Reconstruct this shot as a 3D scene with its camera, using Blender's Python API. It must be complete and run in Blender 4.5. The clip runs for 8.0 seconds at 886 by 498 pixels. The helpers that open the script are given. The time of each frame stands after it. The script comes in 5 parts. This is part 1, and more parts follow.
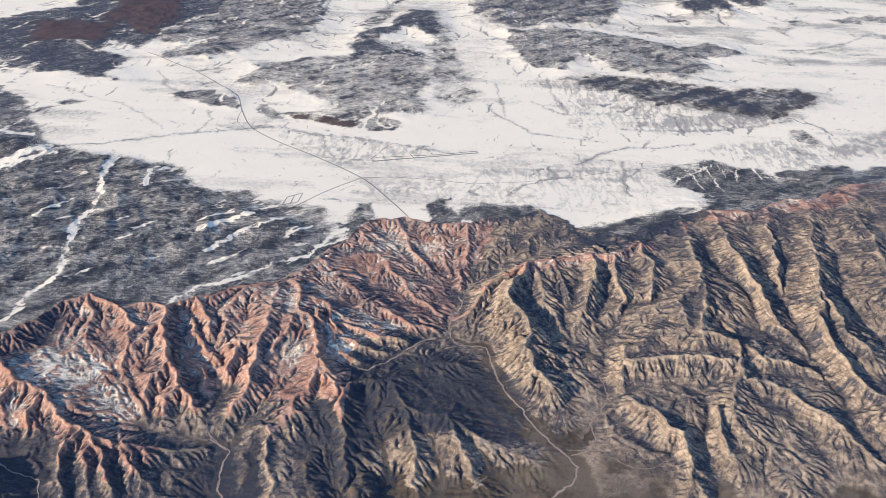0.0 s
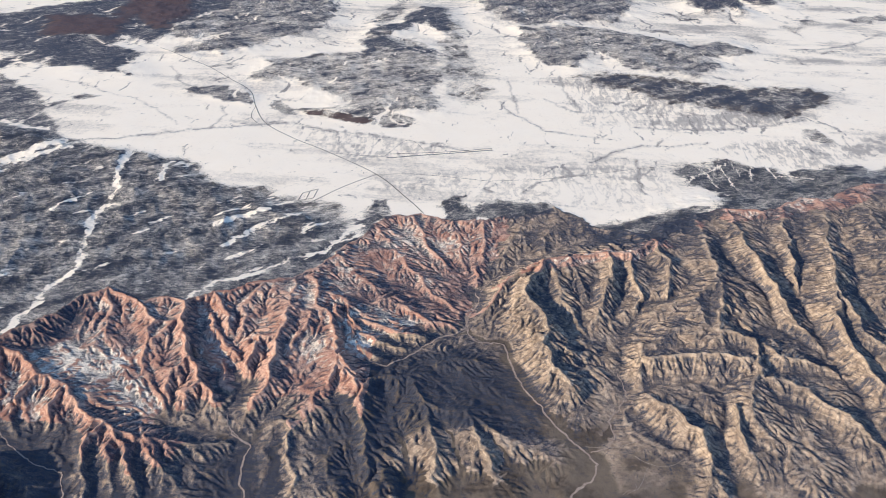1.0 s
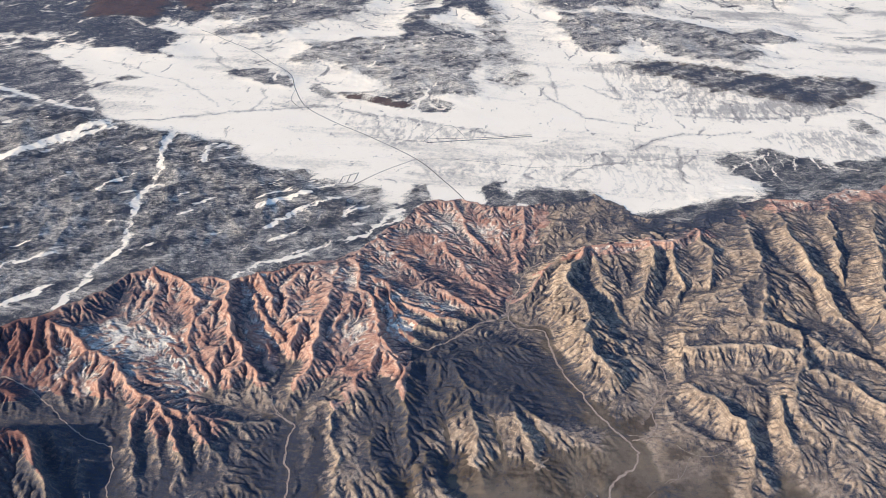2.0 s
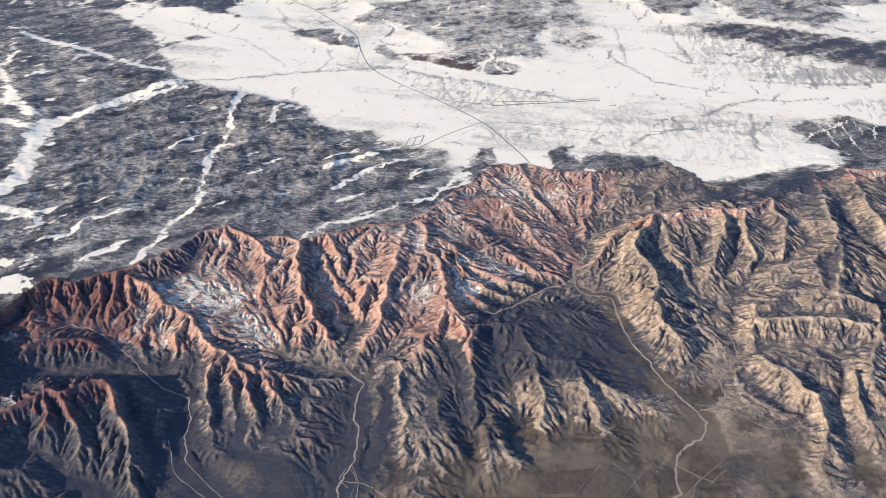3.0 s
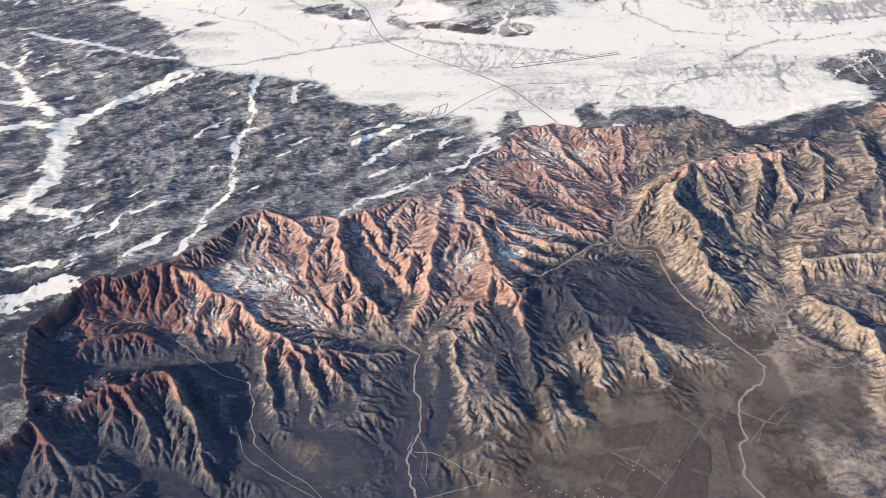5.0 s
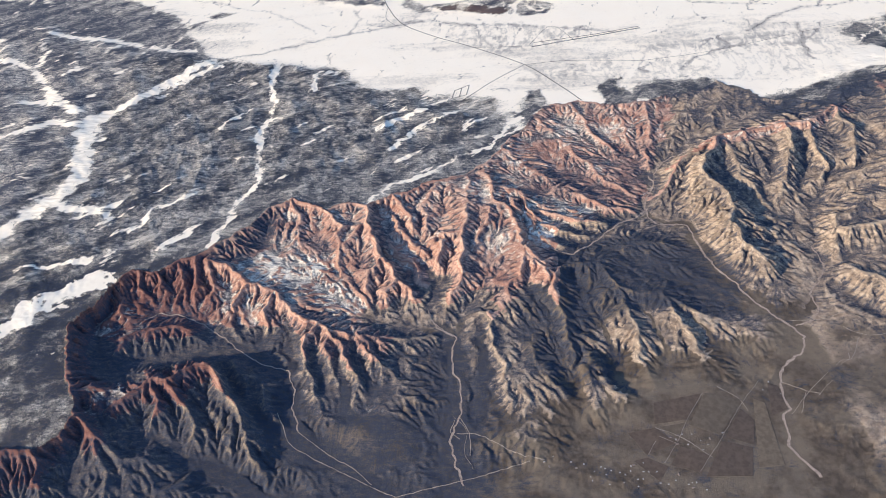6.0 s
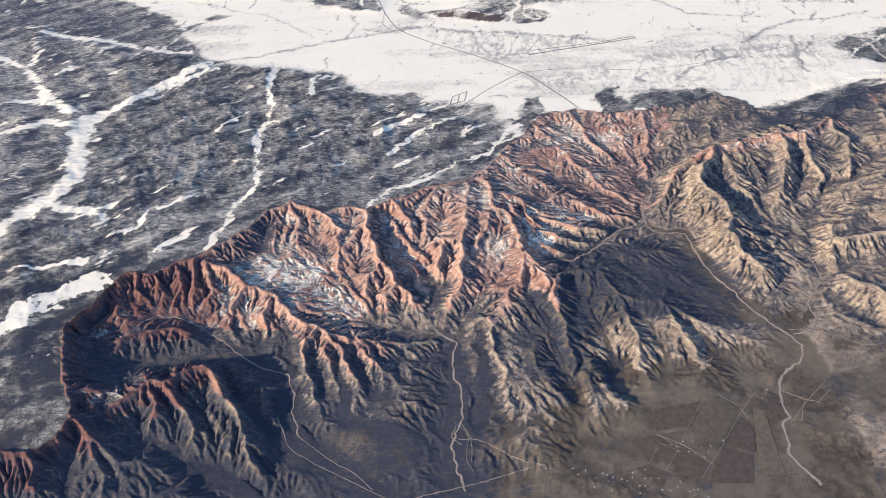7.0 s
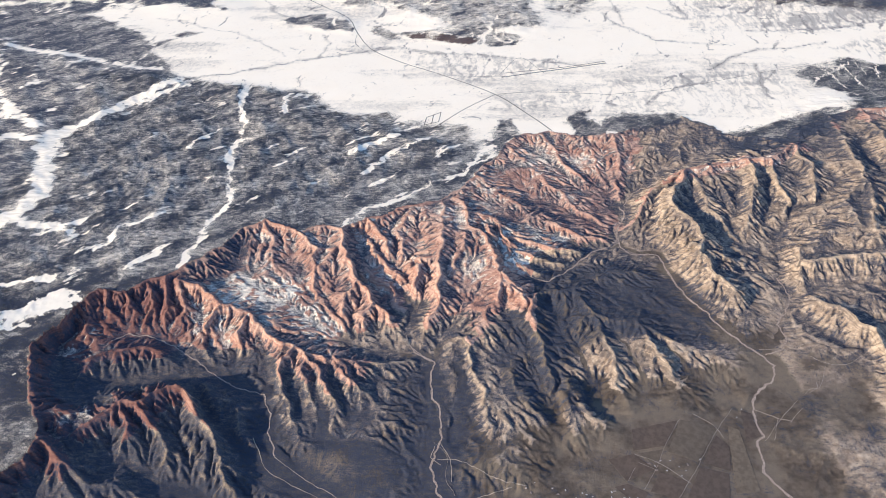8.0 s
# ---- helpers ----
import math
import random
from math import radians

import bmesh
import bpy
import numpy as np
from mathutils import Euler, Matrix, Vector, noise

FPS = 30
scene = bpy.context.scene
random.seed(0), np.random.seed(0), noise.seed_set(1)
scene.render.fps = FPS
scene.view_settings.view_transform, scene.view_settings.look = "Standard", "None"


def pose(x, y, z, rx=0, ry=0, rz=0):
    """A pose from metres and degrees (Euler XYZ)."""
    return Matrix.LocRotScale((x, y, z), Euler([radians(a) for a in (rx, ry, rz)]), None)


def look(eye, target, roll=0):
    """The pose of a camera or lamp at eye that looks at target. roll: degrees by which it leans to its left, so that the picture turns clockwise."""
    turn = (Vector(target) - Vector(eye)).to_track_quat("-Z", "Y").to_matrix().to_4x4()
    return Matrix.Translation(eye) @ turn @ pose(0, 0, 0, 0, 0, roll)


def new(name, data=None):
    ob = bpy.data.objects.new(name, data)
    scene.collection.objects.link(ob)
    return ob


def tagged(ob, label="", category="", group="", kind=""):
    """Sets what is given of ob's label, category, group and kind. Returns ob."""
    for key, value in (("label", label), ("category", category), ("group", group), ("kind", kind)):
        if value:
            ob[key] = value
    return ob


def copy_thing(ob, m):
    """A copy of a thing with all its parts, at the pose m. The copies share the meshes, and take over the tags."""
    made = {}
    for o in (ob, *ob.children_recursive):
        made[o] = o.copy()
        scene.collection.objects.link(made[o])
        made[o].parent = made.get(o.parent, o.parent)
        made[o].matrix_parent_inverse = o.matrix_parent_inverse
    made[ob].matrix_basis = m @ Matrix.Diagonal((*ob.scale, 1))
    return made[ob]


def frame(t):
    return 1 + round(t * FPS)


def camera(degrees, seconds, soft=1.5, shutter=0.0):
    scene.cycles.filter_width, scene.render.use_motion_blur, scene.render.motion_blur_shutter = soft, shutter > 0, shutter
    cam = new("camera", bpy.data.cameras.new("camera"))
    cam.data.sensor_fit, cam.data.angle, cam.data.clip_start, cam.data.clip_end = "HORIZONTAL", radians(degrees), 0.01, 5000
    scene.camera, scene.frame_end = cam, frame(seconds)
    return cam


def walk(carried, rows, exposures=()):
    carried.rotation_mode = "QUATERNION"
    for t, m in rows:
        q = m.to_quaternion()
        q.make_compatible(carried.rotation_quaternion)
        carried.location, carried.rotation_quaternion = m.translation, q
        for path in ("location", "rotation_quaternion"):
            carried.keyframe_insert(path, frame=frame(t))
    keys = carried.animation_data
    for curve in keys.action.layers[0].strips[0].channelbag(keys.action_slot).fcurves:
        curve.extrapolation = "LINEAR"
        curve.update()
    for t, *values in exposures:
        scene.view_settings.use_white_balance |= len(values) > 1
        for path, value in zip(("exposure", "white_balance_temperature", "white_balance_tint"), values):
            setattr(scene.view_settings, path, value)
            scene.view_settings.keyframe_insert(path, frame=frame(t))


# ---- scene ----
# One unit of this model stands for ten metres of the real land: an airliner's view over a snowy plain and a canyon rim.
cam = camera(58.57, 8.0, soft=0.6)
START, VELOCITY = Vector((0.0, 0.0, 800.0)), Vector((-27.233, -3.480, 0.061))
# Seconds, heading to the left of +y, pitch, roll (degrees).
ATTITUDE = [
    (0.0, 0.010, -32.731, 1.968), (0.5, 0.189, -32.788, 2.071), (1.0, 0.145, -32.936, 2.281), (2.5, 4.380, -35.179, 1.539),
    (3.0, 6.755, -36.777, 0.768), (3.5, 8.674, -38.667, 0.148), (4.0, 8.708, -39.705, -0.435), (4.5, 7.625, -39.314, -1.866),
    (4.7, 7.383, -38.864, -2.772), (6.0, 8.996, -40.028, -7.398), (6.5, 8.629, -39.960, -7.072), (7.0, 7.292, -39.662, -5.561),
    (7.5, 5.620, -39.169, -4.018), (8.0, 3.395, -38.346, -2.624),
]


def flown(t, heading, pitch, roll):
    eye = START + VELOCITY * t
    yaw, tip = radians(heading), radians(pitch)
    ahead = Vector((-math.sin(yaw) * math.cos(tip), math.cos(yaw) * math.cos(tip), math.sin(tip)))
    return look(eye, eye + ahead * 100, roll)


walk(cam, [(row[0], flown(*row)) for row in ATTITUDE], exposures=[(0.0, 0.92, 6500, 10.5), (3.0, 1.03, 6500, 10.5), (4.5, 1.08, 6500, 10.5), (6.0, 1.06, 6500, 10.5), (6.5, 1.02, 6500, 10.5), (8.0, 1.15, 6500, 10.5)])

# ---- light: a low winter sun, a clear blue sky ----
SUN_FROM = Vector((-0.82, -0.50, 0.325)).normalized()
world = bpy.data.worlds.new("sky")
scene.world = world
world.use_nodes = True
sky = world.node_tree.nodes.new("ShaderNodeTexSky")
sky.sky_type, sky.sun_disc = "NISHITA", False
sky.sun_elevation = math.asin(SUN_FROM.z)
sky.sun_rotation = math.atan2(SUN_FROM.x, SUN_FROM.y)
sky.altitude, sky.ozone_density = 2300, 3.0
world.node_tree.nodes["Background"].inputs[1].default_value = 0.138
world.node_tree.links.new(sky.outputs[0], world.node_tree.nodes["Background"].inputs[0])
sun = new("sun", bpy.data.lights.new("sun", "SUN"))
sun.data.energy, sun.data.angle, sun.data.color = 3.4, radians(0.6), (1.0, 0.86, 0.645)
sun.matrix_world = look(SUN_FROM * 3000, (0, 0, 0))


# ---- materials ----
def node(tree, kind, **values):
    n = tree.nodes.new(kind)
    for key, value in values.items():
        n.inputs[key.replace("_", " ")].default_value = value
    return n


def shader(name, rough):
    m = bpy.data.materials.new(name)
    m.use_nodes = True
    bsdf = m.node_tree.nodes["Principled BSDF"]
    bsdf.inputs["Roughness"].default_value = rough
    bsdf.inputs["Specular IOR Level"].default_value = 0.2
    return m, m.node_tree, bsdf


def noise_at(tree, scale, detail=6.0, rough=0.6, stretch=(1, 1, 1), turn=0.0):
    geo, mapping, tex = tree.nodes.new("ShaderNodeNewGeometry"), tree.nodes.new("ShaderNodeMapping"), tree.nodes.new("ShaderNodeTexNoise")
    mapping.inputs["Scale"].default_value = stretch
    mapping.inputs["Rotation"].default_value = (0, 0, turn)
    tex.inputs["Scale"].default_value, tex.inputs["Detail"].default_value, tex.inputs["Roughness"].default_value = scale, detail, rough
    tree.links.new(geo.outputs["Position"], mapping.inputs["Vector"])
    tree.links.new(mapping.outputs[0], tex.inputs["Vector"])
    return tex.outputs["Fac"]


def sums(tree, op, a, b, c=None):
    n = tree.nodes.new("ShaderNodeMath")
    n.operation = op
    for k, value in enumerate((a, b, c)):
        if value is None:
            continue
        if isinstance(value, (int, float)):
            n.inputs[k].default_value = value
        else:
            tree.links.new(value, n.inputs[k])
    return n.outputs[0]


def step(tree, value, low, high, to_low=0.0, to_high=1.0):
    n = tree.nodes.new("ShaderNodeMapRange")
    n.interpolation_type = "SMOOTHSTEP"
    for k, v in zip(("From Min", "From Max", "To Min", "To Max"), (low, high, to_low, to_high)):
        n.inputs[k].default_value = v
    tree.links.new(value, n.inputs["Value"])
    return n.outputs[0]


def blend(tree, factor, a, b):
    n = tree.nodes.new("ShaderNodeMix")
    n.data_type = "RGBA"
    for socket, value in ((n.inputs["Factor"], factor), (n.inputs["A"], a), (n.inputs["B"], b)):
        if isinstance(value, tuple):
            socket.default_value = (*value, 1)
        elif isinstance(value, (int, float)):
            socket.default_value = value
        else:
            tree.links.new(value, socket)
    return n.outputs["Result"]


def attribute(tree, name):
    n, split = tree.nodes.new("ShaderNodeAttribute"), tree.nodes.new("ShaderNodeSeparateColor")
    n.attribute_name = name
    tree.links.new(n.outputs["Color"], split.inputs[0])
    return split.outputs


def land_material():
    """Bare rock of three kinds, soil, brush and snow, by how much of each covers the ground; brush and deep red also
    hold painted shade.
    """
    m, tree, bsdf = shader("open_land", 0.9)
    snow, wood, red = attribute(tree, "cover")
    soil, grass, upland = attribute(tree, "rock")
    plain = node(tree, "ShaderNodeAttribute")
    plain.attribute_name = "rock"
    plain = plain.outputs["Alpha"]
    wide, mid, fine = noise_at(tree, 0.02), noise_at(tree, 0.11, 5), noise_at(tree, 0.6, 5, 0.75)
    strata = noise_at(tree, 1.0, 3, 0.7, (0.012, 0.012, 0.42))
    tan = blend(tree, step(tree, mid, 0.35, 0.65), (0.295, 0.216, 0.158), (0.535, 0.41, 0.302))
    tan = blend(tree, step(tree, strata, 0.42, 0.62, 0, 0.7), tan, (0.145, 0.115, 0.10))
    pink = blend(tree, step(tree, strata, 0.38, 0.6), (0.41, 0.213, 0.155), (0.58, 0.372, 0.28))
    pink = blend(tree, step(tree, mid, 0.45, 0.7, 0, 0.75), pink, (0.27, 0.15, 0.128))
    # Cover alpha: deeper red rock, darkened further to paint in the bowl's shade.
    deep = node(tree, "ShaderNodeAttribute")
    deep.attribute_name = "cover"
    pink = blend(tree, sums(tree, "MULTIPLY", deep.outputs["Alpha"], 0.9), pink, blend(tree, step(tree, strata, 0.38, 0.6), (0.125, 0.052, 0.049), (0.215, 0.097, 0.083)))
    earth = blend(tree, step(tree, mid, 0.35, 0.65), (0.078, 0.059, 0.046), (0.122, 0.094, 0.073))
    earth = blend(tree, step(tree, wide, 0.40, 0.62, 0, 0.75), earth, (0.20, 0.157, 0.118))
    edge = sums(tree, "MULTIPLY_ADD", sums(tree, "SUBTRACT", mid, 0.5), 1.2, red)
    rock = blend(tree, step(tree, edge, 0.4, 0.6), tan, pink)
    rock = blend(tree, step(tree, sums(tree, "MULTIPLY_ADD", sums(tree, "SUBTRACT", mid, 0.5), 0.8, soil), 0.35, 0.65), rock, earth)
    rock = blend(tree, upland, rock, blend(tree, mid, (0.075, 0.055, 0.058), (0.165, 0.085, 0.075)))
    crumbs = noise_at(tree, 1.25, 4, 0.75)
    rock = blend(tree, step(tree, crumbs, 0.44, 0.66, 0.0, 0.5), rock, blend(tree, 0.5, rock, (0.05, 0.043, 0.045)))
    grain = sums(tree, "ADD", sums(tree, "MULTIPLY", fine, 0.62), sums(tree, "MULTIPLY", mid, 0.38))
    drift = sums(tree, "MULTIPLY_ADD", sums(tree, "SUBTRACT", grain, 0.5), sums(tree, "MULTIPLY_ADD", plain, 0.25, 1.0), snow)
    white = blend(tree, wide, (0.92, 0.80, 0.64), (0.96, 0.86, 0.71))
    tufts = sums(tree, "MULTIPLY_ADD", sums(tree, "SUBTRACT", grain, 0.5), 1.8, grass)
    white = blend(tree, step(tree, tufts, 0.1, 0.9, 0.0, 0.85), white, (0.33, 0.30, 0.275))
    ground = blend(tree, step(tree, drift, 0.32, 0.68), rock, white)
    geo, dots = tree.nodes.new("ShaderNodeNewGeometry"), node(tree, "ShaderNodeTexVoronoi", Scale=0.72, Randomness=1.0)
    tree.links.new(geo.outputs["Position"], dots.inputs["Vector"])
    crowns = sums(tree, "SUBTRACT", 1.0, dots.outputs["Distance"])
    stands = noise_at(tree, 0.11, 8, 0.72, (0.7, 1.9, 1), 0.7)
    coarse = sums(tree, "MULTIPLY", sums(tree, "SUBTRACT", crowns, 0.5), sums(tree, "MULTIPLY_ADD", plain, 0.07, 0.18))
    thick = sums(tree, "MULTIPLY_ADD", sums(tree, "SUBTRACT", stands, 0.5), 0.62, coarse)
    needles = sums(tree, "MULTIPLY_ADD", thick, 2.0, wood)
    # Dark foliage, tinted blue to put the air's haze into its colour.
    hazy_green = blend(tree, fine, (0.029, 0.037, 0.061), (0.060, 0.069, 0.097))
    ground = blend(tree, step(tree, needles, 0.16, 0.88), ground, hazy_green)
    tree.links.new(ground, bsdf.inputs["Base Color"])
    bump = tree.nodes.new("ShaderNodeBump")
    bump.inputs["Strength"].default_value, bump.inputs["Distance"].default_value = 0.9, 2.0
    crust = sums(tree, "MULTIPLY", grain, step(tree, drift, 0.32, 0.68, 1.0, 0.12))
    tree.links.new(sums(tree, "MULTIPLY_ADD", sums(tree, "MULTIPLY", thick, wood), sums(tree, "MULTIPLY_ADD", plain, 0.5, 0.2), crust), bump.inputs["Height"])
    tree.links.new(bump.outputs[0], bsdf.inputs["Normal"])
    return m


def plain_material(name, a, b, scale=0.4, rough=0.9):
    m, tree, bsdf = shader(name, rough)
    tree.links.new(blend(tree, step(tree, noise_at(tree, scale), 0.35, 0.65), a, b), bsdf.inputs["Base Color"])
    bump = tree.nodes.new("ShaderNodeBump")
    bump.inputs["Strength"].default_value, bump.inputs["Distance"].default_value = 0.3, 0.2
    tree.links.new(noise_at(tree, scale * 6), bump.inputs["Height"])
    tree.links.new(bump.outputs[0], bsdf.inputs["Normal"])
    return m


LAND = land_material()
GRAVEL = plain_material("wash_gravel", (0.26, 0.195, 0.158), (0.43, 0.34, 0.28), 0.5)
ASPHALT = plain_material("asphalt", (0.09, 0.085, 0.08), (0.15, 0.14, 0.13), 0.3)
TRACK = plain_material("dirt_track", (0.24, 0.19, 0.15), (0.38, 0.32, 0.265), 0.6)
LANE = plain_material("farm_lane", (0.20, 0.165, 0.14), (0.34, 0.29, 0.25), 0.35)
NEEDLES = plain_material("pine_needles", (0.030, 0.038, 0.040), (0.060, 0.066, 0.060), 0.5)


# ---- the lie of the land: crests, stream lines, the canyon rim ----
RIDGES, VALLEYS, GROUPS = [], [], []


def group_of(points):
    """Which landform a crest belongs to, from where its middle lies."""
    x, y, _ = points[len(points) // 2]
    if x < -500 and y < 790:
        return "amphitheater_hill"
    if x < -360 and y > 880:
        return "hoodoo_cliff" if x < -500 else "red_buttress"
    if x < -330:
        return "red_spur"
    if x < -130 and y > 800 and y < 1050:
        return "pink_buttress"
    if y > 1000 and x < 90:
        return "badland_range"
    if x < 100 and y < 1000:
        return "dark_butte"
    if x < 240:
        return "tan_spur"
    return "banded_hill" if x < 430 else "east_ridge"


def ridge(*points):
    RIDGES.append(points)
    GROUPS.append(group_of(points))


def valley(*points):
    VALLEYS.append(points)


RIM_SOUTH = [(-908, 533, 9), (-863, 536, 9), (-818, 540, 9), (-788, 558, 9), (-778, 587, 9), (-782, 615, 9),
    (-823, 660, 9), (-848, 707, 10), (-855, 752, 10), (-848, 786, 11), (-831, 835, 12), (-803, 872, 13),
    (-776, 873, 13), (-745, 876, 13), (-723, 901, 12), (-693, 921, 12), (-664, 958, 12), (-618, 1026, 13),
    (-587, 1053, 14), (-553, 1036, 13), (-519, 1018, 11), (-488, 1035, 10), (-451, 1035, 9), (-409, 1051, 8),
    (-365, 1080, 7), (-322, 1100, 6), (-285, 1112, 5), (-268, 1135, 4)]
RIM_NORTH = [(-268, 1135, 4), (-250, 1161, 3), (-230, 1200, 2), (-195, 1242, 1), (-165, 1307, 0), (-149, 1340,
    0), (-96, 1348, 0), (-72, 1358, -1), (-29, 1339, -1), (49, 1347, 0), (129, 1369, 1), (200, 1401, 2), (242,
    1365, 1), (267, 1336, 0), (303, 1322, 1), (355, 1306, 5), (405, 1338, 8), (487, 1384, 13), (542, 1401,
    16), (610, 1397, 17), (656, 1416, 17), (713, 1450, 19), (766, 1449, 20), (867, 1525, 22), (953, 1531, 22),
    (1135, 1571, 22), (1405, 1602, 22)]
ridge((368, 1265, 12), (314, 1224, 9), (273, 1230, 7), (214, 1212, 4), (156, 1198, 1), (114, 1169, -6), (68,
    1121, -13), (40, 1070, -22))
ridge((-179, 921, -4), (-146, 865, -11), (-135, 802, -20), (-123, 752, -27), (-108, 709, -34), (-93, 670,
    -41))
ridge((-74, 906, -15), (-45, 843, -19), (13, 838, -23), (47, 803, -26), (90, 793, -33))
ridge((-74, 906, -15), (-29, 775, -25), (-31, 715, -36))
ridge((13, 838, -23), (34, 764, -27), (53, 723, -36))
ridge((-146, 865, -11), (-74, 906, -15), (-15, 948, -20), (56, 945, -26))
ridge((-686, 901, 9), (-642, 869, 4), (-605, 852, 1), (-567, 833, -2), (-513, 782, -7), (-472, 756, -10),
    (-431, 743, -12), (-399, 709, -19), (-365, 675, -29))
ridge((-605, 852, 1), (-629, 815, -6), (-617, 756, -18))
ridge((-567, 833, -2), (-570, 782, -11), (-560, 762, -19))
ridge((-492, 768, -8), (-501, 724, -15), (-487, 688, -22), (-452, 620, -31))
ridge((-431, 743, -12), (-380, 748, -20), (-308, 758, -27))
ridge((-733, 880, 11), (-722, 846, 0), (-722, 818, -10))
ridge((-771, 587, 6), (-741, 564, -3), (-720, 524, -12), (-700, 482, -22))
ridge((-818, 540, 9), (-794, 510, -4), (-773, 470, -16))
ridge((-741, 564, -3), (-690, 541, -13), (-644, 531, -22))
ridge((-455, 979, 4), (-483, 929, -2), (-468, 870, -8), (-427, 831, -14), (-412, 807, -21))
ridge((-329, 1091, 6), (-354, 1034, 0), (-342, 982, -5))
ridge((-408, 1048, 8), (-381, 1015, 2), (-368, 980, -5))
ridge((-586, 1050, 14), (-563, 999, 6), (-549, 938, -1), (-528, 905, -6))
ridge((-518, 1015, 11), (-482, 976, 5), (-483, 929, -2))
ridge((-159, 1303, 0), (-95, 1179, -9), (-40, 1107, -17), (8, 1070, -24))
ridge((-225, 1197, 2), (-158, 1108, -5), (-86, 1057, -13), (-13, 1030, -23))
ridge((-96, 1344, 0), (-46, 1238, -9), (-8, 1178, -17))
ridge((49, 1343, 0), (49, 1261, -7), (33, 1164, -18))
ridge((-17, 1336, -1), (1, 1261, -9), (13, 1196, -16))
ridge((129, 1364, 1), (103, 1281, -5), (80, 1212, -12))
ridge((199, 1397, 2), (181, 1312, -2), (156, 1256, -6))
ridge((-238, 797, -20), (-223, 726, -26), (-213, 671, -31), (-205, 630, -38))
ridge((-176, 742, -27), (-161, 695, -31), (-147, 653, -37))
ridge((-421, 647, -31), (-383, 618, -33), (-347, 588, -36), (-326, 559, -41))
ridge((-261, 660, -35), (-234, 626, -37), (-178, 582, -42))
ridge((156, 1193, 4), (125, 1138, 4), (118, 1087, 1), (139, 1038, -2), (148, 1005, -6), (132, 966, -10),
    (147, 928, -15), (179, 888, -23), (193, 874, -31))
ridge((170, 1180, 1), (180, 1106, -7), (196, 1065, -14), (202, 1029, -19))
ridge((206, 1208, 5), (219, 1154, -3), (223, 1116, -10))
ridge((276, 1228, 9), (276, 1153, 4), (253, 1108, -3), (235, 1072, -11), (222, 1040, -20))
ridge((319, 1222, 9), (311, 1155, 0), (318, 1113, -6), (301, 1095, -12))
ridge((377, 1258, 13), (380, 1203, 7), (373, 1150, 0), (364, 1122, -5))
ridge((473, 1372, 13), (463, 1277, 12), (462, 1205, 9), (461, 1155, 6), (456, 1095, 1), (470, 1063, -4), (489,
    1043, -9))
ridge((461, 1155, 6), (413, 1109, 1), (357, 1090, -6), (316, 1072, -12))
ridge((413, 1109, 1), (406, 1035, -3), (354, 1026, -10), (301, 980, -16), (281, 932, -22))
ridge((456, 1095, 1), (430, 1020, -2), (479, 1009, -5), (479, 949, -8), (458, 910, -11), (431, 853, -15))
ridge((543, 1396, 16), (540, 1289, 14), (549, 1226, 11), (555, 1176, 8), (556, 1129, 4), (560, 1094, 0), (573,
    1056, -6), (584, 1037, -11))
ridge((650, 1409, 18), (629, 1286, 13), (610, 1202, 7), (607, 1162, 1))
ridge((745, 1440, 20), (713, 1306, 17), (672, 1175, 13), (662, 1112, 9), (668, 1063, 4), (669, 1028, 0), (688,
    993, -6))
ridge((672, 1175, 13), (631, 1054, 4), (636, 990, -3), (638, 943, -9), (658, 910, -13), (688, 858, -20))
ridge((834, 1475, 22), (827, 1373, 20), (829, 1312, 18), (813, 1246, 15), (805, 1170, 10), (825, 1083, 2))
ridge((494, 998, -7), (513, 969, -10), (559, 970, -13), (596, 941, -20))
ridge((458, 910, -11), (495, 924, -13), (530, 905, -15), (545, 879, -17), (566, 855, -20), (590, 838, -24),
    (612, 809, -30), (635, 775, -36))
ridge((431, 853, -15), (449, 843, -18), (466, 827, -22), (478, 799, -26), (486, 772, -31), (486, 747, -36))
ridge((500, 791, -28), (514, 760, -32), (523, 738, -37), (529, 715, -41))
ridge((287, 955, -15), (331, 957, -12), (382, 965, -10), (422, 967, -7), (464, 957, -6))
ridge((291, 881, -24), (325, 853, -21), (334, 821, -22), (355, 814, -23), (359, 783, -26), (340, 727, -32),
    (333, 693, -36))
ridge((406, 863, -15), (403, 817, -20), (411, 787, -28))
ridge((346, 728, -32), (358, 712, -36))
ridge((-735, 618, -2), (-706, 642, 0), (-696, 653, 2), (-672, 656, 1), (-655, 668, 1), (-639, 677, 1), (-614,
    673, -1), (-586, 636, -7), (-558, 598, -16), (-534, 555, -27), (-514, 527, -38))
ridge((-695, 651, 2), (-678, 624, -5), (-681, 598, -12))
ridge((-668, 657, 1), (-644, 626, -9), (-617, 590, -19))
ridge((-780, 733, -6), (-762, 753, -6), (-724, 765, -7), (-681, 761, -11))
ridge((-467, 753, -8), (-446, 727, -13), (-425, 692, -20), (-401, 661, -28))
ridge((-429, 749, -12), (-406, 723, -17), (-389, 698, -23), (-372, 670, -30))
ridge((-398, 742, -16), (-374, 720, -22), (-357, 717, -27))
ridge((-792, 866, 13), (-787, 839, 2), (-755, 813, -8))
ridge((-762, 873, 13), (-752, 843, 1))
ridge((-709, 902, 12), (-695, 849, 0))
ridge((-685, 900, 10), (-670, 853, -2), (-665, 821, -14))
ridge((-449, 1029, 10), (-445, 983, 7), (-422, 947, 3), (-407, 905, -1), (-382, 863, -7), (-356, 839, -12),
    (-342, 812, -23))
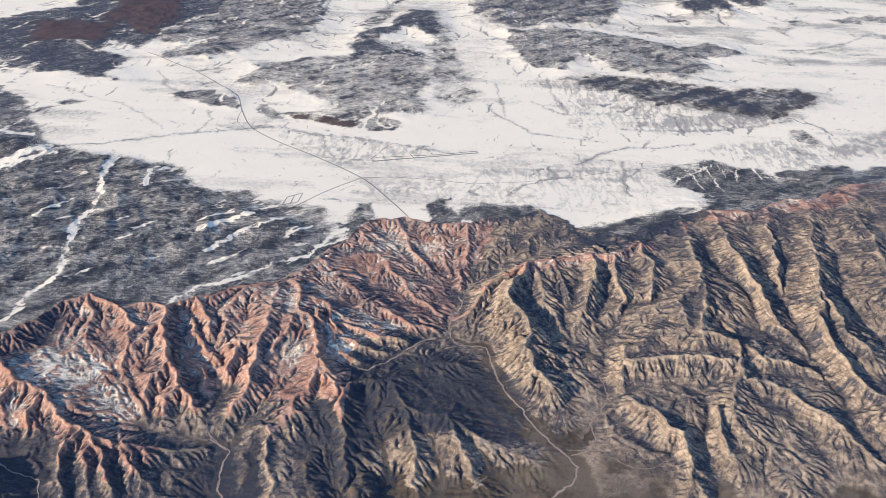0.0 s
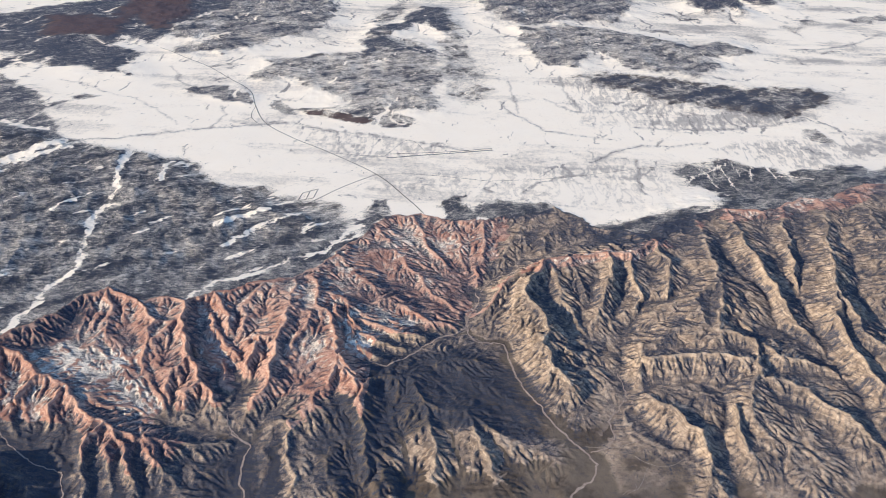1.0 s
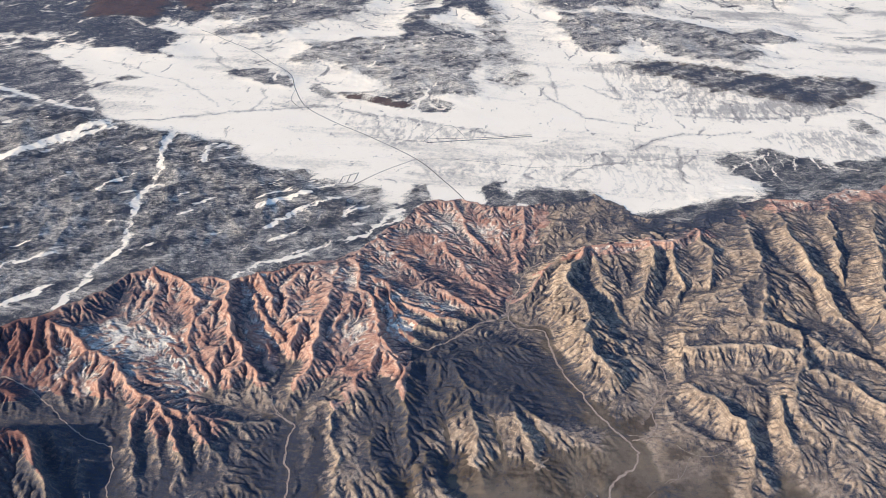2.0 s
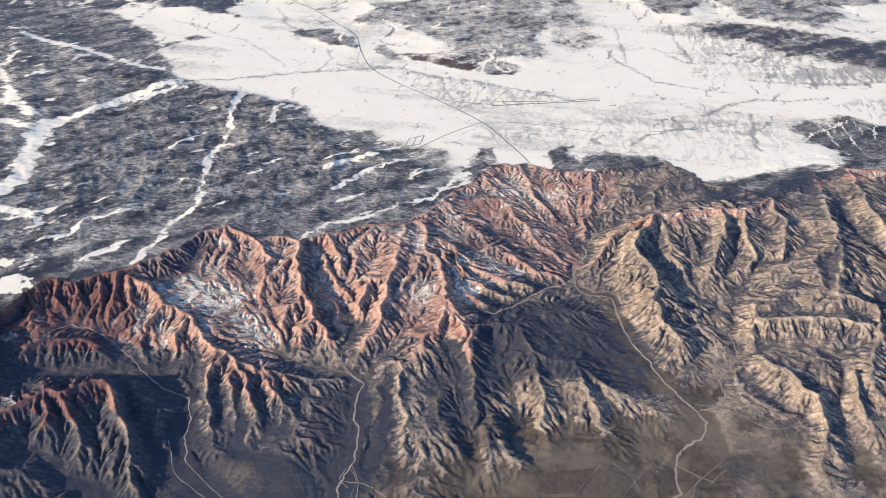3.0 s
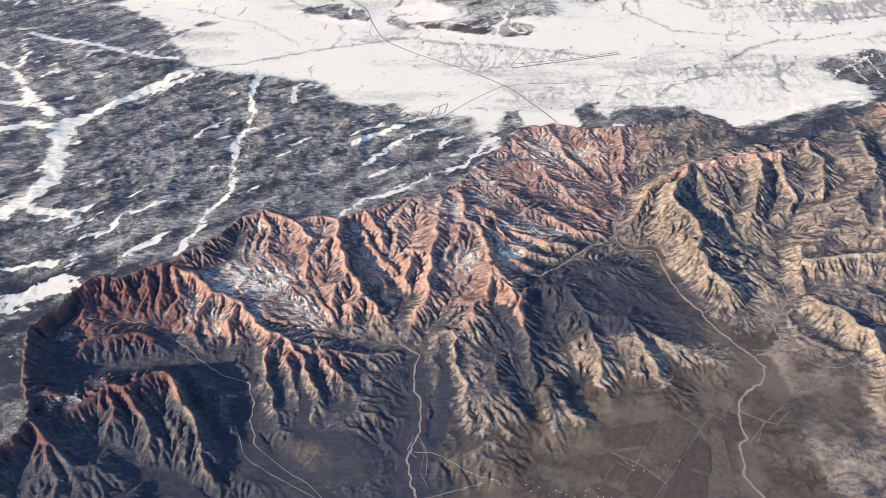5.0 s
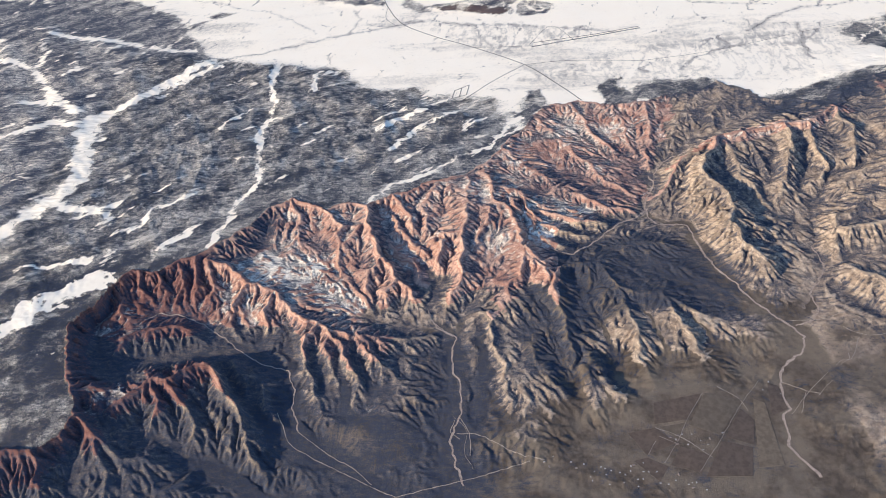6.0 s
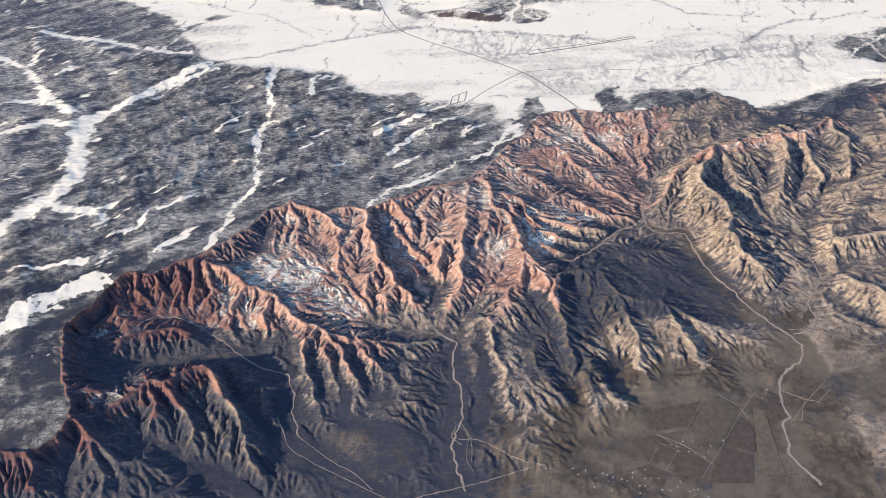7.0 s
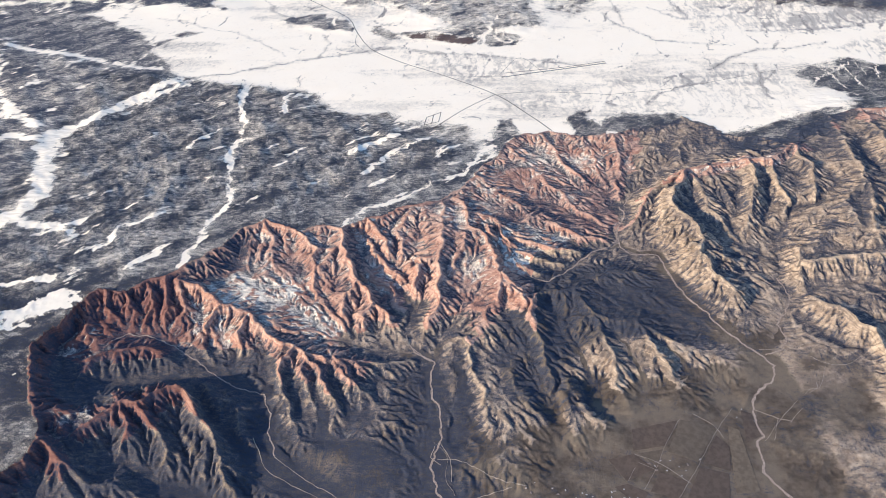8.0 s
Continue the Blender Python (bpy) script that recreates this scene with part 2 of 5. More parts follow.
ridge((-407, 905, -1), (-424, 875, -6), (-426, 842, -11), (-417, 809, -21))
ridge((-379, 853, -8), (-396, 837, -11), (-384, 807, -22))
ridge((-406, 1002, -1), (-382, 971, -6), (-344, 923, -13))
ridge((-414, 946, -6), (-371, 907, -12), (-338, 865, -18))
ridge((-284, 1107, 5), (-278, 1018, 4), (-284, 966, 1), (-282, 914, -3), (-281, 870, -8), (-294, 834, -15),
    (-301, 809, -24))
ridge((-284, 966, 1), (-317, 954, -4), (-316, 895, -10))
ridge((-258, 1124, 4), (-239, 1068, 3), (-218, 1025, 1), (-195, 969, -2), (-181, 910, -6), (-192, 864, -10),
    (-211, 854, -13), (-214, 813, -20))
ridge((-181, 910, -6), (-153, 865, -9))
ridge((-204, 1026, 1), (-187, 1051, 0), (-168, 978, -6))
ridge((-240, 1023, 2), (-249, 969, -2), (-257, 920, -7))
valley((-53, 1328, -4), (-20, 1228, -14), (8, 1165, -20), (31, 1129, -24), (17, 1059, -27), (20, 1017, -29),
    (73, 996, -30), (91, 934, -32), (111, 880, -34), (138, 841, -35), (171, 795, -37), (198, 757, -39))
valley((198, 757, -39), (181, 724, -40), (160, 710, -40), (147, 679, -41), (146, 649, -41), (137, 625, -42),
    (135, 589, -43), (149, 551, -44))
valley((31, 1129, -24), (59, 1168, -20), (112, 1216, -13), (188, 1256, -7), (244, 1284, -4), (296, 1305, -2))
valley((20, 1024, -29), (-31, 1002, -26), (-69, 955, -23), (-115, 922, -19), (-151, 934, -14), (-173, 997,
    -10), (-195, 1056, -4))
valley((261, 974, -30), (279, 1039, -24), (312, 1101, -16), (395, 1128, -8))
valley((-114, 873, -20), (-91, 800, -27), (-62, 733, -37), (-51, 692, -43))
valley((-23, 824, -25), (0, 771, -31), (12, 711, -41))
valley((50, 784, -31), (84, 741, -38), (113, 703, -43))
valley((-50, 933, -20), (21, 881, -27), (88, 843, -33), (120, 813, -36))
valley((-179, 855, -18), (-158, 800, -24), (-137, 727, -33), (-123, 678, -41))
valley((-288, 760, -31), (-289, 721, -33), (-276, 678, -35), (-271, 633, -38), (-281, 597, -40), (-277, 564,
    -42), (-261, 519, -45))
valley((-286, 758, -31), (-280, 787, -28), (-264, 807, -25), (-241, 836, -19), (-235, 894, -11), (-241, 973,
    -5))
valley((-289, 760, -30), (-374, 783, -25), (-431, 801, -19), (-477, 830, -13), (-551, 875, -5), (-611, 898,
    -1))
valley((-431, 801, -19), (-457, 856, -13), (-496, 909, -7), (-526, 968, -2), (-534, 1005, 3))
valley((-551, 875, -5), (-601, 936, -1), (-606, 983, 5))
valley((-783, 815, -6), (-741, 800, -12), (-694, 792, -16), (-649, 767, -20), (-591, 726, -24), (-550, 702,
    -26), (-518, 691, -28), (-503, 663, -30), (-501, 630, -32), (-485, 601, -34), (-464, 578, -37), (-419,
    550, -41), (-371, 516, -44))
valley((-827, 813, -8), (-831, 779, -12), (-812, 728, -13), (-784, 688, -13), (-754, 696, -15), (-706, 717,
    -18), (-642, 726, -21), (-587, 724, -24))
valley((-612, 696, -19), (-569, 643, -25), (-520, 595, -31), (-475, 568, -37))
valley((-779, 615, -3), (-713, 578, -16), (-632, 559, -26), (-557, 525, -37), (-492, 491, -44))
valley((-775, 547, -9), (-751, 503, -18), (-727, 455, -28))
valley((-183, 1231, -4), (-112, 1139, -13), (-5, 1070, -24))
valley((-219, 1126, -2), (-133, 1053, -11), (-55, 1019, -22))
valley((-91, 1272, -7), (-39, 1191, -15), (19, 1103, -24))
valley((83, 1339, -3), (65, 1247, -10), (44, 1152, -22))
valley((-165, 695, -31), (-139, 644, -37), (-100, 590, -43))
valley((-92, 701, -31), (-80, 641, -37), (-69, 593, -43))
valley((-244, 769, -27), (-242, 690, -34), (-249, 627, -40))
valley((182, 789, -38), (221, 814, -37), (230, 847, -36), (258, 894, -34), (253, 936, -32), (261, 974, -30),
    (246, 1005, -27), (219, 1013, -23), (192, 1022, -20), (175, 1043, -17), (159, 1087, -12), (143, 1146, -7))
valley((219, 1013, -23), (213, 1059, -18), (230, 1116, -12), (251, 1167, -5), (240, 1204, 0))
valley((261, 974, -30), (282, 1040, -24), (270, 1077, -18), (297, 1134, -10), (298, 1199, 0))
valley((312, 1100, -15), (340, 1125, -8), (354, 1178, -2), (344, 1241, 5))
valley((320, 1089, -15), (393, 1122, -7), (417, 1164, -2), (409, 1228, 4), (440, 1299, 10))
valley((507, 1346, 10), (502, 1274, 3), (508, 1202, -2), (532, 1173, -6), (541, 1133, -9), (541, 1085, -12),
    (536, 1048, -15), (565, 1024, -17), (589, 986, -20), (600, 934, -24), (622, 904, -27), (617, 854, -31),
    (625, 809, -35), (643, 748, -41))
valley((536, 1048, -15), (487, 1031, -13), (463, 1077, -9))
valley((596, 1329, 11), (594, 1249, 4), (597, 1189, -2), (595, 1130, -7), (594, 1083, -11), (604, 1043, -15),
    (601, 980, -20))
valley((643, 1314, 9), (638, 1243, 3), (618, 1176, -2), (601, 1137, -6))
valley((747, 1348, 12), (741, 1265, 6), (725, 1196, 1), (707, 1132, -4), (716, 1090, -8), (723, 1046, -12),
    (737, 1003, -16), (782, 941, -24))
valley((869, 1414, 17), (863, 1315, 11), (857, 1234, 6), (888, 1126, -4))
valley((480, 968, -15), (502, 945, -17), (559, 940, -20), (597, 931, -24))
valley((471, 900, -18), (502, 873, -22), (523, 860, -24), (539, 835, -29), (548, 799, -34), (555, 761, -38),
    (561, 717, -42))
valley((498, 847, -23), (500, 803, -29), (514, 783, -32))
valley((258, 894, -34), (280, 902, -28), (334, 915, -24), (373, 918, -22), (405, 895, -23), (390, 852, -28),
    (389, 802, -34), (382, 754, -38), (388, 709, -42))
valley((265, 854, -36), (303, 796, -37), (334, 792, -37), (316, 743, -40), (299, 697, -43))
valley((-723, 809, -13), (-737, 839, -6), (-753, 866, 4))
valley((-594, 745, -22), (-624, 795, -16), (-650, 847, -7))
valley((-574, 748, -24), (-595, 787, -17), (-611, 816, -11))
valley((-513, 690, -27), (-527, 749, -21), (-542, 788, -14))
valley((-466, 667, -30), (-487, 720, -22))
valley((-419, 625, -33), (-447, 704, -24), (-460, 740, -17))
valley((-394, 664, -31), (-415, 706, -23), (-434, 737, -17))
valley((-425, 1028, -1), (-406, 968, -8), (-375, 941, -13), (-336, 900, -18), (-319, 857, -21), (-326, 813,
    -25), (-314, 780, -28), (-288, 760, -30), (-282, 746, -31), (-285, 711, -34), (-281, 676, -36))
valley((-406, 968, -8), (-382, 897, -15), (-338, 842, -21))
ridge((-177, 1029, -5), (-122, 1008, -11), (-71, 992, -16), (-53, 989, -20))
ridge((-175, 994, -8), (-130, 973, -13), (-80, 962, -19))
ridge((-166, 957, -10), (-124, 944, -15), (-95, 934, -21))
valley((-169, 1015, -10), (-126, 995, -16), (-71, 980, -23))
valley((-167, 976, -12), (-125, 962, -18), (-86, 951, -23))
ridge((-446, 619, -31), (-415, 593, -34), (-382, 564, -38), (-358, 540, -42))
RIM = RIM_SOUTH + RIM_NORTH[1:]

# ---- noise and distances over whole grids ----
LATTICE = np.random.RandomState(7).permutation(512)


def gradient_noise(x, y, seed=0):
    x, y = x + seed * 17.31, y - seed * 9.77
    xi, yi = np.floor(x).astype(np.int32), np.floor(y).astype(np.int32)
    fx, fy = (x - xi).astype(np.float32), (y - yi).astype(np.float32)
    u, v = fx * fx * fx * (fx * (fx * 6 - 15) + 10), fy * fy * fy * (fy * (fy * 6 - 15) + 10)

    def corner(dx, dy):
        angle = LATTICE[(LATTICE[(xi + dx) & 511] + yi + dy) & 511] * (2 * np.pi / 512)
        return np.cos(angle).astype(np.float32) * (fx - dx) + np.sin(angle).astype(np.float32) * (fy - dy)

    low, high = corner(0, 0) * (1 - u) + corner(1, 0) * u, corner(0, 1) * (1 - u) + corner(1, 1) * u
    return (low * (1 - v) + high * v) * 1.5


def fractal(x, y, size, octaves=4, seed=0, ridged=False, gain=0.5):
    total, weight, f = 0.0, 1.0, 1.0 / size
    for k in range(octaves):
        n = gradient_noise(x * f, y * f, seed + k * 3)
        total = total + weight * (1 - 2 * np.abs(n) if ridged else n)
        weight, f = weight * gain, f * 2.03
    return total


def smooth(u):
    u = np.clip(u, 0, 1)
    return u * u * (3 - 2 * u)


def to_line(x, y, points):
    """Distance to a broken line and the height of the line's nearest point (0 where it has none)."""
    best, height = np.full(x.shape, 1e18, np.float32), np.zeros(x.shape, np.float32)
    for p, q in zip(points, points[1:]):
        dx, dy = q[0] - p[0], q[1] - p[1]
        s = np.clip(((x - p[0]) * dx + (y - p[1]) * dy) / (dx * dx + dy * dy + 1e-6), 0, 1)
        d = (x - p[0] - s * dx) ** 2 + (y - p[1] - s * dy) ** 2
        near = d < best
        best = np.where(near, d, best)
        if len(p) > 2:
            height = np.where(near, p[2] + s * (q[2] - p[2]), height)
    return np.sqrt(best), height


def inside(x, y, polygon):
    """Signed distance to a closed outline, positive inside."""
    within = np.zeros(x.shape, bool)
    for (ax, ay, *_), (bx, by, *_) in zip(polygon, polygon[1:] + polygon[:1]):
        if ay != by:
            within ^= ((ay > y) != (by > y)) & (x < (bx - ax) * (y - ay) / (by - ay) + ax)
    d, _ = to_line(x, y, polygon + polygon[:1])
    return np.where(within, d, -d)


def patch_of(points, margin):
    """The rows and columns of the grid round some points."""
    p = np.array([q[:2] for q in points], float)
    (x0, y0), (x1, y1) = p.min(0) - margin, p.max(0) + margin
    i, j = np.searchsorted(XS, (x0, x1)), np.searchsorted(YS, (y0, y1))
    return slice(j[0], j[1]), slice(i[0], i[1])


# ---- the grid: close-set over the canyon, wider towards the horizon ----
CELL = 1.7


def spread(low, high, inner_low, inner_high, widest_low, widest_high, growth, reach):
    inner = list(np.arange(inner_low, inner_high, CELL))
    for sign, end, widest in ((1, high, widest_high), (-1, low, widest_low)):
        at, gap, line = (inner[-1] if sign > 0 else inner[0]), CELL, []
        while (end - at) * sign > 0:
            gap = min(gap * growth, widest if abs(at) < reach else 70)
            at += sign * gap
            line.append(at)
        inner = inner + line if sign > 0 else line[::-1] + inner
    return np.array(inner, np.float32)


XS = spread(-5000, 5000, -930, 880, 9.0, 12.0, 1.04, 1900)
YS = spread(-2500, 5600, 450, 1520, 70.0, 6.5, 1.03, 3300)
GX, GY = np.meshgrid(XS, YS)


def plateau_height(x, y):
    high = 12 * smooth((-x - 150) / 650) * smooth((1500 - y) / 500)
    rolling = smooth((inside(x, y, BOUNDARY) + 10) / 60)
    high = high + rolling * (4.0 * fractal(x * 0.75 + y * 0.45, y * 0.4 - x * 0.5, 120, 4, 3, True) + 0.7 * fractal(x, y, 26, 4, 8, True))
    return high + 0.5 * fractal(x, y, 160, 4, 5)


def hills_height(x, y):
    """The far hills that stand on the plain."""
    total = np.zeros_like(x)
    for outline, tall, slope, seed in FAR_HILLS:
        at = patch_of(outline, slope)
        rise = smooth((inside(x[at], y[at], outline) + slope * 0.6) / slope)
        total[at] += rise * tall * (0.55 + 0.35 * fractal(x[at], y[at], min(slope, 110), 5, seed, True))
    return total


def meander(x, y):
    """Crests, beds and the rim wander a little from their lines."""
    return x + 8 * fractal(x, y, 50, 4, 11, gain=0.55), y + 8 * fractal(x, y, 50, 4, 12, gain=0.55)


def canyon_height(x, y):
    wx, wy = meander(x, y)
    spans = []
    for lines, power in ((RIDGES + [RIM], 3), (VALLEYS, 3)):
        total, mass, least = 0.0, 0.0, np.full(x.shape, 1e9, np.float32)
        for line in lines:
            d, z = to_line(wx, wy, line)
            w = 1 / (d * d + 6) ** power
            total, mass, least = total + w * z, mass + w, np.minimum(least, d)
        spans.append((total / mass, least))
    (crest, to_crest), (bed, to_bed) = spans
    crest = np.maximum(crest, bed + 1)
    # Low stream beds lie on flat valley floors.
    to_bed = np.maximum(to_bed - np.interp(bed, [-40, -30, -15], [11, 4, 0]) * (1 - smooth((x + 200) / 40) * (1 - 0.5 * smooth((620 - y) / 60))), 0.0)
    u = to_bed / (to_crest + to_bed + 0.01)
    # Red cliffs are steep under the crest and flatten into fans; the tan hills have even flanks.
    power = 1.35 - 0.2 * smooth((x - 60) / 120)
    return bed + (1.32 + 0.12 * smooth((x - 60) / 120)) * (crest - bed) * u ** power - 0.06 * (crest - bed), u


def combed(grain, down_x, down_y, reach):
    """A grain drawn out along the fall of the slope, as runnels are, with a spread of one."""
    rows, cols = grain.shape
    total = grain.astype(np.float32).copy()
    for sign in (1, -1):
        j, i = np.mgrid[0:rows, 0:cols].astype(np.float32)
        for k in range(reach):
            at = np.clip(np.rint(j), 0, rows - 1).astype(np.int32), np.clip(np.rint(i), 0, cols - 1).astype(np.int32)
            j, i = j + sign * down_y[at], i + sign * down_x[at]
            at = np.clip(np.rint(j), 0, rows - 1).astype(np.int32), np.clip(np.rint(i), 0, cols - 1).astype(np.int32)
            total += grain[at] * (1 - (k + 1) / (reach + 1))
    return (total - total.mean()) / total.std()


def soften(h, reach):
    """A moving mean over a square, taken twice."""
    for axis in (0, 1, 0, 1):
        span = 2 * reach + 1
        pad = [(reach + 1, reach) if k == axis else (0, 0) for k in (0, 1)]
        run = np.cumsum(np.pad(h.astype(np.float64), pad, mode="edge"), axis=axis)
        h = (run[span:] - run[:-span] if axis == 0 else run[:, span:] - run[:, :-span]) / span
    return h


def erode(h, where, rounds):
    """Runoff gathers downhill and cuts gullies."""
    water = np.ones_like(h)
    shifts = [(dy, dx, math.hypot(dy, dx)) for dy in (-1, 0, 1) for dx in (-1, 0, 1) if dy or dx]
    rows, cols = h.shape
    for k in range(rounds):
        edge = np.pad(h, 1, mode="edge")
        drops = [np.maximum(h - edge[1 + dy:1 + dy + rows, 1 + dx:1 + dx + cols], 0) / far for dy, dx, far in shifts]
        steep = np.maximum.reduce(drops)
        shares = [d * d for d in drops]
        total = np.add.reduce(shares) + 1e-6
        flow = np.pad(np.zeros_like(h), 1)
        for share, (dy, dx, _) in zip(shares, shifts):
            flow[1 + dy:1 + dy + rows, 1 + dx:1 + dx + cols] += water * share / total
        water = np.minimum(1 + flow[1:-1, 1:-1], 900)
        cut = np.minimum(0.030 * np.sqrt(water) * steep, 0.45 * steep)
        around = (edge[:-2, 1:-1] + edge[2:, 1:-1] + edge[1:-1, :-2] + edge[1:-1, 2:]) / 4 - h
        h = h + where * (0.007 * around - cut)
    return h


def drained(h, rounds):
    """How much runoff gathers at each place of an even grid."""
    rows, cols = h.shape
    shifts = [(dy, dx, math.hypot(dy, dx)) for dy in (-1, 0, 1) for dx in (-1, 0, 1) if dy or dx]
    edge = np.pad(h, 1, mode="edge")
    shares = [(np.maximum(h - edge[1 + dy:1 + dy + rows, 1 + dx:1 + dx + cols], 0) / far) ** 3 for dy, dx, far in shifts]
    total = np.add.reduce(shares) + 1e-9
    shares = [(share / total).astype(np.float32) for share in shares]
    water = np.ones(h.shape, np.float32)
    for _ in range(rounds):
        flow = np.ones((rows + 2, cols + 2), np.float32)
        for share, (dy, dx, _) in zip(shares, shifts):
            flow[1 + dy:1 + dy + rows, 1 + dx:1 + dx + cols] += water * share
        water = flow[1:-1, 1:-1]
    return water


# Dark woods and other outlines on the plain and beyond.
BOUNDARY = [(-1469, 1383), (-1557, 1941), (-1278, 1814), (-1104, 1719), (-962, 1673), (-871, 1613), (-750,
    1599), (-607, 1548), (-524, 1454), (-456, 1439), (-387, 1396), (-322, 1355), (-250, 1329), (-200, 1284),
    (-168, 1307), (-97, 718), (-1568, 641), (-2498, 1303)]
WEST_WOODS = [(-1764, 2069), (-1001, 2189), (-928, 2102), (-961, 2056), (-1061, 2058), (-1188, 2084), (-1266, 2035), (-1403, 2041), (-1431, 2000), (-1328, 1930), (-1190, 1910), (-1081, 1878), (-1082, 1809), (-1024, 1746), (-929, 1659), (-1056, 1689), (-1230, 1743), (-1373, 1783), (-1591, 1808)]
NORTH_SLOPE = [(-2320, 2457), (-1460, 2527), (-1391, 2617), (-1295, 2696), (-1352, 2832), (-781, 2904), (-761, 2740), (-839, 2599), (-885, 2443), (-906, 2374), (-934, 2301), (-1017, 2319), (-1034, 2275), (-926, 2217), (-939, 2130), (-897, 2037), (-971, 2030), (-1077, 2063), (-1209, 2112), (-1283, 2166), (-2013, 2069)]
RED_UPLAND = [(-1329, 2481), (-1265, 2543), (-1106, 2488), (-1158, 2726), (-1213, 2849), (-959, 2882), (-899, 2624), (-903, 2430), (-971, 2411), (-1054, 2543), (-1057, 2336), (-1200, 2310), (-1268, 2345)]
SCATTER = [(-801, 2902), (-473, 2943), (-457, 2675), (-420, 2554), (-478, 2459), (-571, 2393), (-611, 2336), (-632, 2282), (-701, 2225), (-829, 2212), (-861, 2258), (-794, 2316), (-725, 2377), (-851, 2336), (-906, 2374), (-867, 2503), (-811, 2634)]
KNOLL = [(-731, 1938), (-682, 1983), (-596, 2003), (-531, 1918), (-546, 1871), (-645, 1907)]
SPECKLE = [(-581, 2033), (-565, 2205), (-426, 2253), (-330, 2288), (-280, 2453), (-136, 2424), (-60, 2275), (-38, 2084), (-75, 2039), (-58, 1980), (-61, 1874), (-131, 1843), (-203, 1854), (-273, 1845), (-334, 1872), (-280, 1902), (-376, 1951), (-430, 2006), (-453, 2045), (-522, 2010)]
DENSE = [(-316, 2426), (-274, 2570), (-201, 2591), (-147, 2793), (-56, 2756), (-29, 2568), (-48, 2466), (-96, 2530), (-145, 2585), (-211, 2483), (-278, 2430)]
PEAKS = [(90, 2999), (659, 3071), (585, 2798), (505, 2690), (391, 2709), (310, 2661), (192, 2611), (109, 2664), (79, 2842)]
SPECKLE_HILL = [(197, 2587), (346, 2640), (491, 2595), (663, 2520), (726, 2477), (848, 2529), (927, 2438), (860, 2379), (765, 2349), (780, 2262), (684, 2192), (595, 2193), (507, 2249), (423, 2365), (376, 2299), (338, 2228), (273, 2246), (228, 2314), (176, 2360)]
MESA = [(314, 2153), (435, 2214), (544, 2184), (652, 2158), (806, 2133), (984, 2141), (1015, 2089), (1000, 2031), (938, 1972), (859, 1917), (787, 1918), (707, 1948), (606, 1958), (511, 2007), (458, 2055), (384, 2081)]
WEDGE = [(859, 1853), (899, 1863), (922, 1788), (892, 1769), (848, 1802)]
PINES = [(475, 1579), (514, 1630), (610, 1652), (708, 1630), (717, 1581), (783, 1625), (829, 1611), (876, 1667), (933, 1677), (954, 1635), (1062, 1672), (1327, 1678), (1128, 1341), (616, 1308), (471, 1340), (504, 1405), (553, 1461), (542, 1484), (491, 1527)]
SPUR_PINES = [(-23, 1441), (15, 1444), (29, 1384), (85, 1423), (167, 1426), (202, 1405), (134, 1364), (49,
    1341), (-23, 1338), (-40, 1388)]
ROAD_PINES = [(-182, 1411), (-137, 1400), (-137, 1328), (-188, 1291), (-207, 1323)]
RIM_SLOPE = [(-705, 915), (-630, 1045), (-598, 1040), (-592, 985), (-625, 915), (-665, 880)]
SADDLE_PINES = [(301, 1345), (455, 1406), (506, 1419), (449, 1306), (369, 1260), (294, 1255), (245, 1341)]
RIDGE_FAR = [(870, 3098), (1237, 3145), (1155, 2972), (1068, 2962), (1040, 3010), (1002, 2833), (971, 2913), (889, 2833), (838, 2934)]
STRIPE_FAR = [(1326, 2843), (1480, 2896), (1671, 2954), (1616, 2836), (1383, 2810)]
RED_BANK = [(-401, 1844), (-330, 1850), (-270, 1824), (-212, 1808), (-236, 1772), (-307, 1789), (-380, 1811)]
AIR_FLAT = [(-436, 1742), (-257, 1721), (-122, 1723), (-27, 1680), (-89, 1608), (-188, 1580), (-295, 1618), (-362, 1672)]
FAN_FLAT = [(-176, 1467), (-11, 1544), (140, 1583), (400, 1625), (503, 1516), (384, 1399), (258, 1409), (-9, 1438)]
RIM_FLAT = [(550, 1720), (774, 1789), (958, 1797), (1168, 1889), (1074, 1688), (952, 1715), (839, 1630), (720, 1621), (647, 1679)]
FRINGE = [(-484, 1457), (-382, 1428), (-257, 1373), (-195, 1326), (-204, 1233), (-284, 1267), (-382, 1323),
    (-465, 1385)]
MESA_FOOT = [(256, 2143), (285, 1952), (296, 1851), (418, 1813), (645, 1825), (883, 1901), (1000, 2015), (970, 2102), (635, 2083), (403, 2104)]
SPECKLE_EAST = [(-77, 2788), (4, 2633), (6, 2428), (89, 2185), (83, 2096), (55, 1932), (11, 1884), (-27, 1955), (-46, 2084), (-73, 2419)]
DENSE_SOUTH = [(-332, 2277), (-274, 2398), (-233, 2430), (-79, 2339), (-23, 2259), (-94, 2277), (-251, 2337), (-295, 2271)]
GREY_STRIP = [(-473, 2597), (-469, 2929), (-435, 2933), (-429, 2640), (-447, 2563)]
GREY_STRIP_EAST = [(-316, 2578), (-218, 2813), (-208, 2962), (-162, 2967), (-198, 2732), (-273, 2558)]
STRIPE_MID = [(1094, 2750), (1276, 2844), (1275, 2777), (1176, 2734), (1120, 2616), (1102, 2688)]
STRIPE_RED = [(1047, 2477), (1196, 2482), (1312, 2578), (1303, 2532), (1202, 2450), (1072, 2437)]
STRIPE_LOW = [(585, 2648), (705, 2631), (717, 2584), (599, 2589)]
